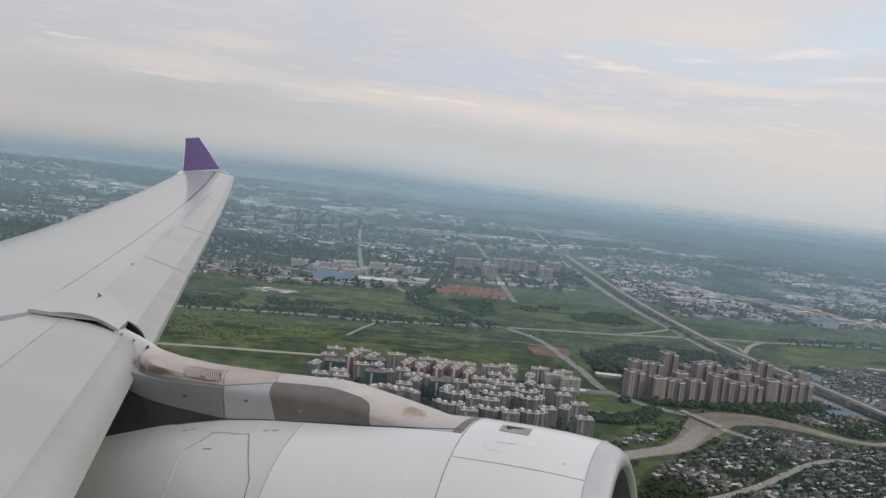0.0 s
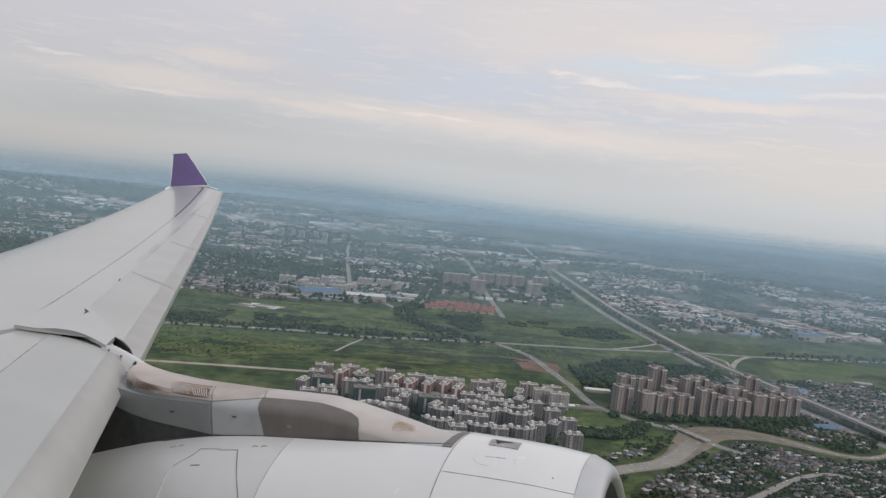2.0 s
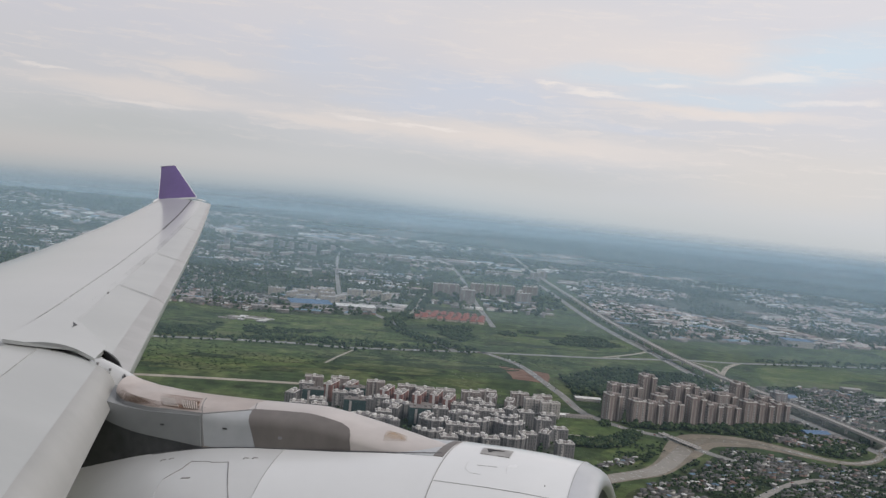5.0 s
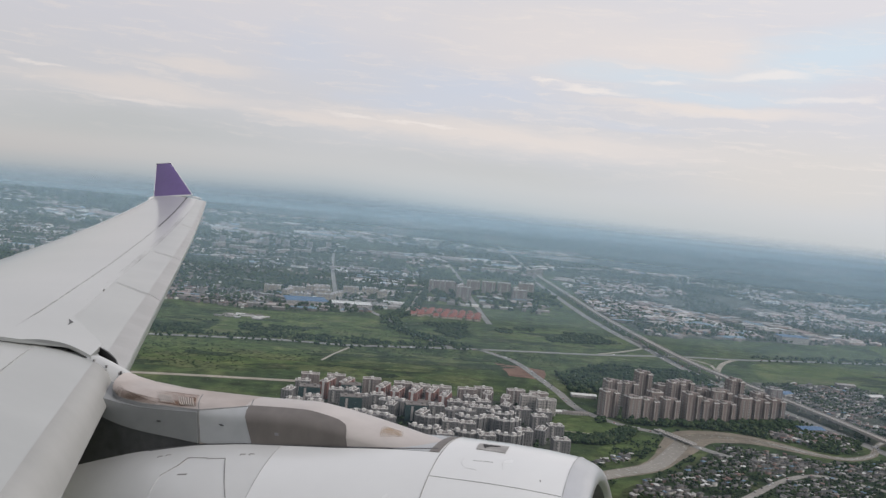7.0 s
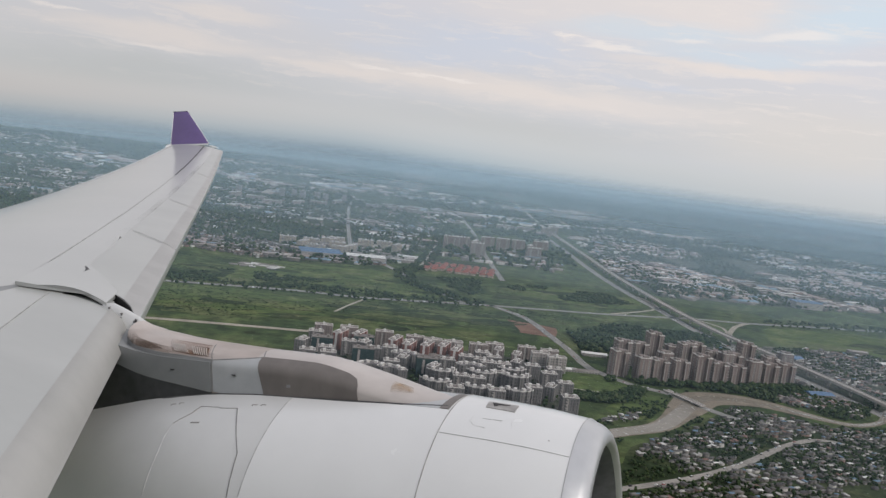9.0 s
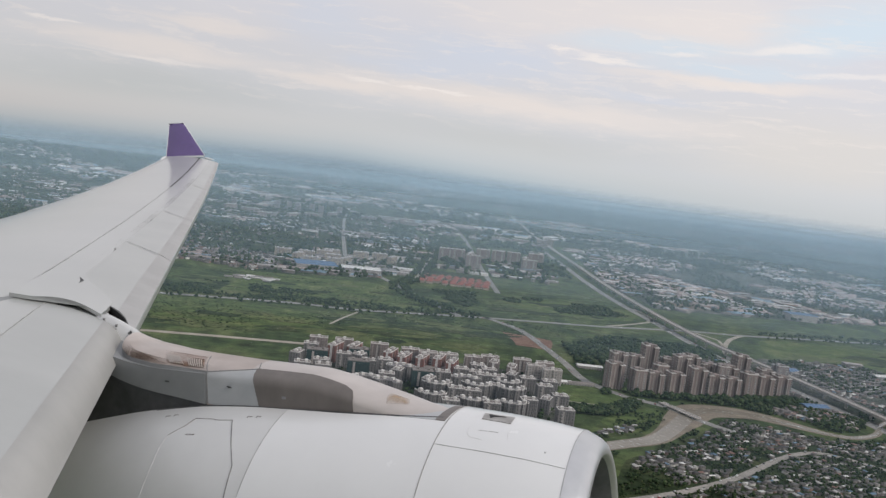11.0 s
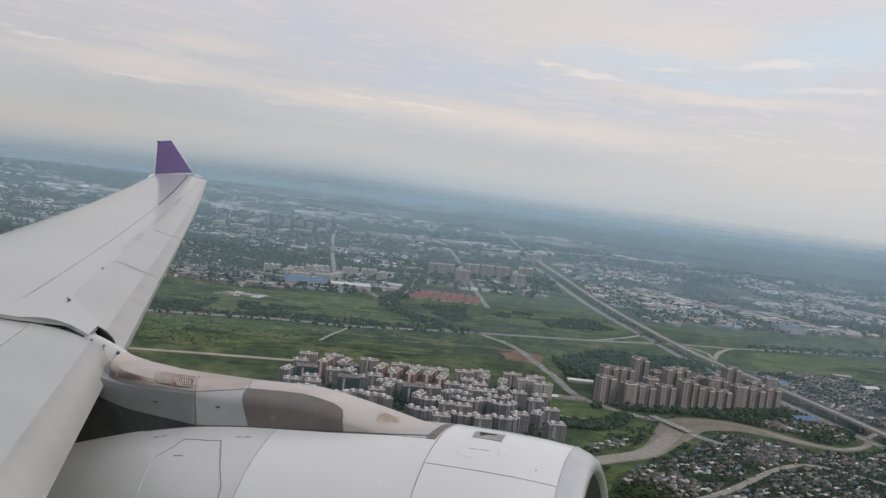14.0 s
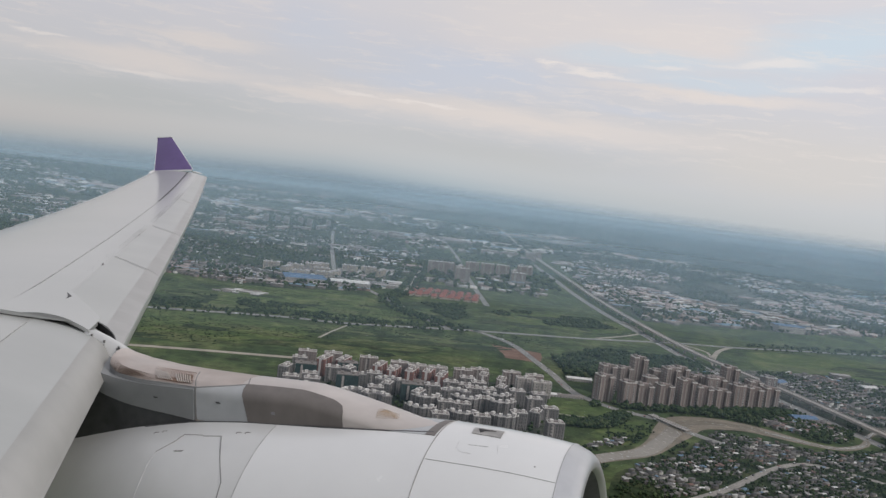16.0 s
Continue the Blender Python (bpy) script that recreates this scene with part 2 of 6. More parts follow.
HATCH_GREY = material("grey_vent_plate", (0.27, 0.26, 0.25), (0.34, 0.33, 0.32), 6.0, 0.5)
PURPLE = material("purple_paint", (0.108, 0.070, 0.205), (0.128, 0.085, 0.235), 1.0, 0.45, None, 5.0, 0.06, coat=0.1)
FUSE = material("white_fuselage_paint", (0.68, 0.68, 0.68), (0.74, 0.74, 0.74), 0.4, 0.3, None, 3.0, 0.03)

GRASS = material("meadow_grass", (0.030, 0.049, 0.021), (0.060, 0.084, 0.031), 0.014, 0.9, (0.098, 0.114, 0.048), 0.055, 0.62, spec=0.1)
LAWN = material("bright_meadow", (0.050, 0.078, 0.027), (0.080, 0.110, 0.036), 0.022, 0.9, (0.128, 0.146, 0.056), 0.09, 0.42, spec=0.1)
PALE_GRASS = material("pale_grass", (0.062, 0.082, 0.032), (0.095, 0.112, 0.046), 0.04, 0.9, (0.125, 0.132, 0.062), 0.15, 0.4, spec=0.1)
SCRUB = material("dark_scrub_ground", (0.020, 0.032, 0.017), (0.034, 0.05, 0.022), 0.02, 0.95, (0.06, 0.07, 0.032), 0.16, 0.45, spec=0.1)
SOIL = material("bare_soil", (0.16, 0.125, 0.09), (0.24, 0.19, 0.14), 0.05, 0.95, None, 0.3, 0.3, spec=0.1)
RED_SOIL = material("red_earth", (0.15, 0.085, 0.06), (0.22, 0.13, 0.095), 0.04, 0.95, None, 0.3, 0.3, spec=0.1)
YARD = material("town_ground", (0.035, 0.046, 0.03), (0.075, 0.078, 0.062), 0.025, 0.95, (0.16, 0.148, 0.13), 0.2, 0.4, spec=0.1)
PAVING = material("pale_paving", (0.24, 0.225, 0.205), (0.32, 0.30, 0.275), 0.05, 0.9, None, 0.4, 0.2, spec=0.2)
ROAD = material("grey_concrete_road", (0.20, 0.195, 0.185), (0.27, 0.26, 0.245), 0.04, 0.9, None, 0.4, 0.15, spec=0.2)
DIRT_ROAD = material("pale_dirt_road", (0.30, 0.27, 0.225), (0.38, 0.345, 0.29), 0.05, 0.95, None, 0.5, 0.2, spec=0.1)
DECK = material("viaduct_concrete", (0.28, 0.255, 0.23), (0.35, 0.32, 0.29), 0.05, 0.85, None, 0.5, 0.12)
WATER = material("muddy_river_water", (0.155, 0.135, 0.102), (0.20, 0.175, 0.135), 0.03, 0.25, None, 0.2, 0.08, bump=0.05, bump_scale=0.6)
MUD = material("mud_bank", (0.15, 0.124, 0.092), (0.215, 0.18, 0.136), 0.06, 0.85, None, 0.4, 0.2)
LEAVES = material("tree_leaves", (0.8, 0.8, 0.8), (1.1, 1.1, 1.1), 0.06, 0.85, None, 0.7, 0.45, spec=0.15,
                  island=[(0.0, (0.017, 0.032, 0.015)), (0.3, (0.026, 0.046, 0.019)), (0.55, (0.037, 0.059, 0.023)), (0.8, (0.050, 0.073, 0.029)), (0.93, (0.065, 0.082, 0.038))])
BARK = material("bark", (0.06, 0.045, 0.035), (0.10, 0.08, 0.06), 2.0, 0.9)
HOUSE_WALL = material("house_plaster", (0.85, 0.85, 0.85), (1.1, 1.1, 1.1), 0.2, 0.85, None, 1.2, 0.2,
                      island=[(0.0, (0.13, 0.12, 0.11)), (0.3, (0.20, 0.185, 0.17)), (0.55, (0.11, 0.10, 0.09)), (0.80, (0.52, 0.50, 0.47)), (0.92, (0.22, 0.15, 0.125))])
HOUSE_ROOF = material("house_roof_tiles", (0.8, 0.8, 0.8), (1.1, 1.1, 1.1), 0.2, 0.8, None, 1.2, 0.25,
                      island=[(0.0, (0.065, 0.06, 0.06)), (0.30, (0.10, 0.092, 0.088)), (0.52, (0.155, 0.14, 0.135)), (0.68, (0.24, 0.215, 0.20)), (0.79, (0.19, 0.11, 0.09)), (0.88, (0.56, 0.54, 0.51)), (0.955, (0.11, 0.20, 0.28))])
WORKS_ROOF = material("works_roof_sheets", (0.8, 0.8, 0.8), (1.1, 1.1, 1.1), 0.2, 0.75, None, 1.2, 0.25,
                      island=[(0.0, (0.42, 0.335, 0.315)), (0.26, (0.30, 0.22, 0.20)), (0.50, (0.52, 0.47, 0.45)), (0.70, (0.14, 0.13, 0.128)), (0.84, (0.62, 0.60, 0.58)), (0.94, (0.15, 0.23, 0.29))])
VILLAGE_ROOF = material("village_roof_sheets", (0.8, 0.8, 0.8), (1.1, 1.1, 1.1), 0.2, 0.75, None, 1.2, 0.25,
                        island=[(0.0, (0.06, 0.058, 0.058)), (0.34, (0.11, 0.105, 0.10)), (0.58, (0.17, 0.158, 0.148)), (0.76, (0.42, 0.405, 0.385)), (0.87, (0.62, 0.61, 0.59)), (0.92, (0.12, 0.19, 0.26)), (0.97, (0.19, 0.11, 0.09))])
CAR_PAINT = material("car_paint", (0.9, 0.9, 0.9), (1.05, 1.05, 1.05), 0.5, 0.35, None, 2.0, 0.05,
                     island=[(0.0, (0.70, 0.70, 0.69)), (0.45, (0.05, 0.05, 0.055)), (0.65, (0.32, 0.33, 0.34)), (0.85, (0.25, 0.04, 0.03)), (0.93, (0.05, 0.09, 0.2))])
SHED_ROOF = material("sheet_metal_roof", (0.9, 0.9, 0.9), (1.08, 1.08, 1.08), 0.06, 0.55, None, 0.7, 0.1,
                     island=[(0.0, (0.36, 0.325, 0.305)), (0.25, (0.27, 0.22, 0.20)), (0.5, (0.60, 0.59, 0.57)), (0.64, (0.15, 0.235, 0.30)), (0.74, (0.30, 0.215, 0.19)), (0.86, (0.17, 0.165, 0.16))])
BLUE_ROOF = material("blue_sheet_roof", (0.055, 0.12, 0.225), (0.08, 0.155, 0.27), 0.1, 0.5, None, 0.8, 0.12)
WHITE_ROOF = material("white_sheet_roof", (0.56, 0.55, 0.53), (0.66, 0.65, 0.63), 0.1, 0.55, None, 0.8, 0.1)
RED_ROOF = material("red_tile_roof", (0.225, 0.075, 0.058), (0.30, 0.108, 0.082), 0.2, 0.8, None, 1.5, 0.2)


def facade(name, wall, wall2, glass=(0.10, 0.105, 0.115), bay=3.4, storey=2.95, win=0.46, tall=0.45):
    """Rendered wall with the small far windows of its storeys."""
    m = material(name, wall, wall2, 0.05, 0.8, None, 0.6, 0.12)
    nt = m.node_tree
    N, L = nt.nodes.new, nt.links.new
    b = nt.nodes["Principled BSDF"]
    src = b.inputs["Base Color"].links[0].from_socket
    tc = N("ShaderNodeTexCoord").outputs["Object"]
    sep = N("ShaderNodeSeparateXYZ")
    L(tc, sep.inputs[0])

    def cell(v, size, part_open):
        a = N("ShaderNodeMath")
        a.operation = "DIVIDE"
        L(v, a.inputs[0])
        a.inputs[1].default_value = size
        f = N("ShaderNodeMath")
        f.operation = "FRACT"
        L(a.outputs[0], f.inputs[0])
        g = N("ShaderNodeMath")
        g.operation = "LESS_THAN"
        L(f.outputs[0], g.inputs[0])
        g.inputs[1].default_value = part_open
        return g.outputs[0]

    add = N("ShaderNodeMath")
    add.operation = "ADD"
    L(sep.outputs[0], add.inputs[0])
    L(sep.outputs[1], add.inputs[1])
    mul = N("ShaderNodeMath")
    mul.operation = "MULTIPLY"
    L(cell(add.outputs[0], bay, win), mul.inputs[0])
    L(cell(sep.outputs[2], storey, tall), mul.inputs[1])
    geo = N("ShaderNodeNewGeometry")
    sn = N("ShaderNodeSeparateXYZ")
    L(geo.outputs["Normal"], sn.inputs[0])
    up = N("ShaderNodeMath")
    up.operation = "LESS_THAN"
    L(sn.outputs[2], up.inputs[0])
    up.inputs[1].default_value = 0.5
    m2 = N("ShaderNodeMath")
    m2.operation = "MULTIPLY"
    L(mul.outputs[0], m2.inputs[0])
    L(up.outputs[0], m2.inputs[1])
    mx = N("ShaderNodeMix")
    mx.data_type = "RGBA"
    L(m2.outputs[0], mx.inputs[0])
    L(src, mx.inputs[6])
    mx.inputs[7].default_value = (*glass, 1)
    L(mx.outputs[2], b.inputs["Base Color"])
    return m


WALL_GREY = facade("grey_rendered_wall", (0.150, 0.143, 0.142), (0.215, 0.204, 0.201), glass=(0.085, 0.083, 0.085), bay=2.9, tall=0.8)
WALL_PINK = facade("pink_rendered_wall", (0.225, 0.190, 0.178), (0.285, 0.246, 0.232), glass=(0.135, 0.118, 0.113), bay=3.1, tall=0.8)
WALL_RED = facade("brick_red_wall", (0.20, 0.095, 0.082), (0.25, 0.13, 0.115), win=0.3)
WALL_PALE = facade("pale_rendered_wall", (0.32, 0.295, 0.28), (0.38, 0.355, 0.335))
WALL_TOWER = facade("mauve_tower_wall", (0.228, 0.184, 0.168), (0.305, 0.252, 0.231), glass=(0.150, 0.124, 0.117), bay=2.6, win=0.45, tall=0.85)
WALL_TAN = facade("tan_rendered_wall", (0.36, 0.30, 0.235), (0.42, 0.36, 0.295))
NETTING = material("green_scaffold_netting", (0.022, 0.045, 0.047), (0.034, 0.062, 0.062), 0.1, 0.85, None, 0.7, 0.25)
FLAT_ROOF = material("flat_concrete_roof", (0.17, 0.15, 0.14), (0.25, 0.225, 0.21), 0.08, 0.85, None, 0.6, 0.2)
TRIM_WHITE = material("white_wall_trim", (0.50, 0.475, 0.455), (0.68, 0.655, 0.63), 0.2, 0.75, None, 1.0, 0.08)

# ---------------------------------------------------------------- mesh helpers


def mesh_from(name, verts, faces, mat, smooth=False):
    me = bpy.data.meshes.new(name)
    me.from_pydata([tuple(v) for v in verts], [], faces)
    for m in (mat if isinstance(mat, (list, tuple)) else [mat]):
        me.materials.append(m)
    if smooth:
        me.polygons.foreach_set("use_smooth", [True] * len(me.polygons))
    me.update()
    return me


def thing(name, verts, faces, mat, label="", category="", group="", kind="", smooth=False):
    return tagged(new(name, mesh_from(name, verts, faces, mat, smooth)), label, category, group, kind)


def part(name, verts, faces, mat, parent, label="", smooth=False):
    ob = new(name, mesh_from(name, verts, faces, mat, smooth))
    ob.parent = parent
    return tagged(ob, label)


def big_mesh(name, verts, tris, mats, mat_index=None):
    """A large mesh of triangles from arrays."""
    me = bpy.data.meshes.new(name)
    nv, nf = len(verts), len(tris)
    me.vertices.add(nv)
    me.vertices.foreach_set("co", np.ascontiguousarray(verts, dtype=np.float32).ravel())
    me.loops.add(nf * 3)
    me.loops.foreach_set("vertex_index", np.ascontiguousarray(tris, dtype=np.int32).ravel())
    me.polygons.add(nf)
    me.polygons.foreach_set("loop_start", np.arange(0, nf * 3, 3, dtype=np.int32))
    for m in mats:
        me.materials.append(m)
    if mat_index is not None:
        me.polygons.foreach_set("material_index", np.ascontiguousarray(mat_index, dtype=np.int32))
    me.update(calc_edges=True)
    me.validate()
    return me


def loft(rings, closed=True, caps=True):
    """Faces through rings of equally many points."""
    n = len(rings[0])
    verts = [p for r in rings for p in r]
    faces = []
    for i in range(len(rings) - 1):
        for j in range(n if closed else n - 1):
            k = (j + 1) % n
            faces.append((i * n + j, i * n + k, (i + 1) * n + k, (i + 1) * n + j))
    if caps and closed:
        faces.append(tuple(range(n - 1, -1, -1)))
        faces.append(tuple((len(rings) - 1) * n + j for j in range(n)))
    return verts, faces


def box(x0, x1, y0, y1, z0, z1):
    v = [(x0, y0, z0), (x1, y0, z0), (x1, y1, z0), (x0, y1, z0), (x0, y0, z1), (x1, y0, z1), (x1, y1, z1), (x0, y1, z1)]
    f = [(3, 2, 1, 0), (4, 5, 6, 7), (0, 1, 5, 4), (1, 2, 6, 5), (2, 3, 7, 6), (3, 0, 4, 7)]
    return v, f


def joined(*meshes):
    vs, fs = [], []
    for v, f in meshes:
        o = len(vs)
        vs += list(v)
        fs += [tuple(i + o for i in q) for q in f]
    return vs, fs


# ---------------------------------------------------------------- ground


def smooth_path(pts, step=25.0):
    """Points along a smooth curve through pts."""
    p = np.array(pts, float)
    p = np.vstack([2 * p[0] - p[1], p, 2 * p[-1] - p[-2]])
    out = []
    for i in range(1, len(p) - 2):
        n = max(2, int(np.linalg.norm(p[i + 1] - p[i]) / step))
        for k in range(n):
            t = k / n
            a, b, c, d = p[i - 1], p[i], p[i + 1], p[i + 2]
            out.append(0.5 * (2 * b + (c - a) * t + (2 * a - 5 * b + 4 * c - d) * t * t + (3 * b - a - 3 * c + d) * t ** 3))
    out.append(p[-2])
    return np.array(out)


def strip(pts, widths, z0, z1, step=25.0):
    """A slab along a path, with a top and two sides."""
    c = smooth_path(pts, step)
    w = np.interp(np.linspace(0, 1, len(c)), np.linspace(0, 1, len(widths)), widths) / 2 if hasattr(widths, "__len__") else np.full(len(c), widths / 2)
    d = np.gradient(c, axis=0)
    d /= np.linalg.norm(d, axis=1)[:, None]
    nrm = np.stack([-d[:, 1], d[:, 0]], 1)
    a, b = c + nrm * w[:, None], c - nrm * w[:, None]
    rings = [[(*a[i], z0), (*a[i], z1), (*b[i], z1), (*b[i], z0)] for i in range(len(c))]
    return loft(rings, closed=False, caps=False)


def sheet(name, outline, z, mat, label, category="field", kind="structure", wobble=6.0, seed=1):
    """A thin patch of ground with an uneven edge."""
    rnd = random.Random(seed)
    p = [Vector((*q, 0)) for q in outline]
    ring = []
    for i in range(len(p)):
        a, b = p[i], p[(i + 1) % len(p)]
        n = max(2, int((b - a).length / 18))
        for k in range(n):
            q = a.lerp(b, k / n)
            if k:
                q += Vector((rnd.uniform(-wobble, wobble), rnd.uniform(-wobble, wobble), 0)) * 0.6
            ring.append((q.x, q.y, z))
    n = len(ring)
    low = [(x, y, z - 0.6) for x, y, _ in ring]
    faces = [tuple(range(n))] + [(i, i + n, (i + 1) % n + n, (i + 1) % n) for i in range(n)]
    return thing(name, ring + low, faces, mat, label, category, kind=kind)


def build_ground():
    radii = [0, 120, 300, 500, 700, 900, 1200, 1600, 2100, 2800, 3000, 3200, 3400, 3600, 3800, 4000, 4200, 4400, 4600, 4800, 4980]
    n = 96
    verts = [(0, 0, 0)]
    for r in radii[1:]:
        verts += [(r * math.cos(2 * math.pi * k / n), r * math.sin(2 * math.pi * k / n), 0) for k in range(n)]
    faces = [(0, 1 + k, 1 + (k + 1) % n) for k in range(n)]
    for i in range(len(radii) - 2):
        o, q = 1 + i * n, 1 + (i + 1) * n
        faces += [(o + k, q + k, q + (k + 1) % n, o + (k + 1) % n) for k in range(n)]
    land = thing("ground", verts, faces, [GRASS, SCRUB], "green open meadow land with dark woods reaching to the horizon", "ground", kind="structure")
    first = n * (1 + [i for i, r in enumerate(radii[1:-1]) if r >= 2800][0])
    land.data.polygons.foreach_set("material_index", [int(i >= first) for i in range(len(faces))])


build_ground()

VIADUCT = [(252, 4263), (308, 3317), (330, 2595), (348, 2109), (359, 1765), (383, 1452), (413, 1219), (450, 1087), (481, 970), (505, 864), (552, 640), (600, 400)]
SIDE_ROAD = [(285, 2900), (312, 2267), (330, 1796), (352, 1540), (374, 1390), (392, 1239), (414, 1116), (438, 1040), (466, 945), (488, 865), (530, 690), (570, 400)]
CROSS_ROAD = [(-900, 950), (-640, 1010), (-387, 1090), (-217, 1140), (-120, 1152), (29, 1208), (164, 1250), (269, 1282), (424, 1345), (516, 1368), (639, 1415), (780, 1466), (980, 1540), (1400, 1690)]
FARM_ROAD = [(-700, 800), (-450, 846), (-327, 869), (-259, 884), (-167, 901), (-146, 905)]
DIAGONAL = [(-620, 1900), (-380, 1797), (-216, 1729), (-149, 1566), (-83, 1432), (-22, 1299), (29, 1212)]
ESTATE_ROAD = [(70, 1226), (120, 1154), (143, 1063), (162, 976), (175, 900), (215, 850), (251, 834), (270, 802), (300, 770)]
STRAIGHT_ROAD = [(-420, 3200), (-373, 2766), (-300, 2240), (-228, 1774), (-216, 1729)]
TOWER_ROAD = [(0, 3400), (14, 3088), (55, 2463), (79, 1898), (103, 1499)]
CANAL = [(-30, 2600), (-36, 2449), (-41, 1963), (-55, 1585), (-83, 1440)]
TRACK = [(-142, 1030), (-132, 1080), (-118, 1137)]
RAMP_A = [(271, 1290), (321, 1337), (372, 1400), (379, 1447), (366, 1520)]
RAMP_B = [(430, 1180), (447, 1236), (483, 1316), (520, 1366)]
RAMP_C = [(424, 1340), (455, 1290), (440, 1225)]
VILLAGE_ROAD = [(120, 540), (200, 590), (261, 641), (299, 682), (337, 719), (369, 737), (395, 730), (450, 690), (540, 640), (640, 600)]
PARK_PATH = [(120, 811), (144, 806), (167, 805), (183, 811), (196, 822)]
RIVER = [(60, 600), (110, 640), (169, 684), (208, 712), (234, 750), (256, 789), (285, 833), (333, 846), (361, 839), (385, 824), (408, 810), (437, 806), (475, 832), (500, 872), (540, 905), (620, 920)]
ALL_ROADS = [(VIADUCT, 12), (SIDE_ROAD, 14), (CROSS_ROAD, 9), (FARM_ROAD, 7), (DIAGONAL, 9), (ESTATE_ROAD, 9), (STRAIGHT_ROAD, 12), (TOWER_ROAD, 12), (RAMP_A, 7), (RAMP_B, 7), (VILLAGE_ROAD, 6), (TRACK, 4), (RIVER, 26)]

for name, pts, w, mat, label in (
        ("side_road", SIDE_ROAD, 15, ROAD, "grey concrete dual road beside the viaduct"),
        ("cross_road", CROSS_ROAD, 11, ROAD, "grey country highway across green fields"),
        ("farm_road", FARM_ROAD, 9, DIRT_ROAD, "pale straight dirt road between fields"),
        ("diagonal_road", DIAGONAL, 11, ROAD, "grey road from the town to the highway"),
        ("estate_road", ESTATE_ROAD, 11, ROAD, "pale concrete road along the housing estate"),
        ("straight_road", STRAIGHT_ROAD, 10, ROAD, "straight pale avenue through the town"),
        ("tower_road", TOWER_ROAD, 11, ROAD, "wide pale road between apartment blocks"),
        ("canal_path", CANAL, 7, DIRT_ROAD, "narrow pale lane lined with trees"),
        ("dirt_track", TRACK, 3.5, DIRT_ROAD, "thin pale dirt track across a meadow"),
        ("ramp_road_1", RAMP_A, 6, DIRT_ROAD, "pale curved slip road in the grass"),
        ("ramp_road_2", RAMP_B, 8, DIRT_ROAD, "pale curved slip road beside the viaduct"),
        ("ramp_road_3", RAMP_C, 5, DIRT_ROAD, "thin slip road loop in the grass"),
        ("park_path", PARK_PATH, 1.6, DIRT_ROAD, "thin pale path across a lawn"),
        ("village_road", VILLAGE_ROAD, 7, PAVING, "pale lane winding through village houses")):
    v, f = strip(pts, w, 0.0, 0.35)
    thing(name, v, f, mat, label, "road", kind="structure")

v, f = strip(RIVER, [17, 17, 17, 18, 20, 24, 38, 44, 40, 28, 14, 9, 7, 6, 6, 6], 0.0, 0.25, 12)
thing("mud_bank", v, f, MUD, "pale brown mud banks along the river", "river bank", kind="structure")
v, f = strip(RIVER, [15, 15, 15, 16, 17, 17, 17, 16, 13, 9, 6, 5, 4, 4, 4, 4], 0.0, 0.40, 12)
thing("river_water", v, f, WATER, "muddy brown river water in a bend", "water", kind="structure")

sheet("estate_ground", [(-142, 900), (-142, 700), (-95, 600), (130, 620), (125, 770), (105, 850), (146, 900), (65, 905)], 0.12, YARD, "grey paved ground of the housing estate", "paving")
sheet("tower_ground", [(185, 870), (420, 930), (430, 1000), (370, 1060), (215, 1010)], 0.12, SCRUB, "shaded green ground among apartment towers", "paving")
sheet("estate_park", [(112, 860), (205, 868), (212, 830), (196, 812), (150, 800), (112, 805)], 0.16, LAWN, "bright green lawn beside the estate", "lawn")
sheet("river_park", [(195, 805), (240, 815), (235, 780), (205, 735), (170, 715), (165, 750)], 0.14, LAWN, "rough green river bank with scrub", "lawn", seed=5)
sheet("village_ground", [(90, 500), (180, 660), (260, 745), (310, 815), (400, 785), (470, 800), (520, 850), (640, 900), (760, 760), (700, 480), (300, 420)], 0.08, SCRUB, "dark green ground between village houses", "ground")
sheet("roadside_ground", [(420, 930), (500, 870), (640, 930), (720, 1090), (620, 1190), (480, 1180), (400, 1040)], 0.08, YARD, "mixed ground between roadside houses", "ground", seed=4)
sheet("town_ground", [(-1500, 1480), (-420, 1430), (-300, 1380), (-120, 1500), (-60, 1900), (-120, 2700), (-420, 2800), (-1480, 2440)], 0.06, SCRUB, "dark green ground between town roofs", "ground", seed=7)
sheet("works_ground", [(420, 1560), (780, 1660), (1100, 1850), (1450, 2300), (1150, 2620), (640, 2780), (420, 2600), (380, 1900)], 0.06, YARD, "dusty ground of an industrial district", "ground", seed=8)
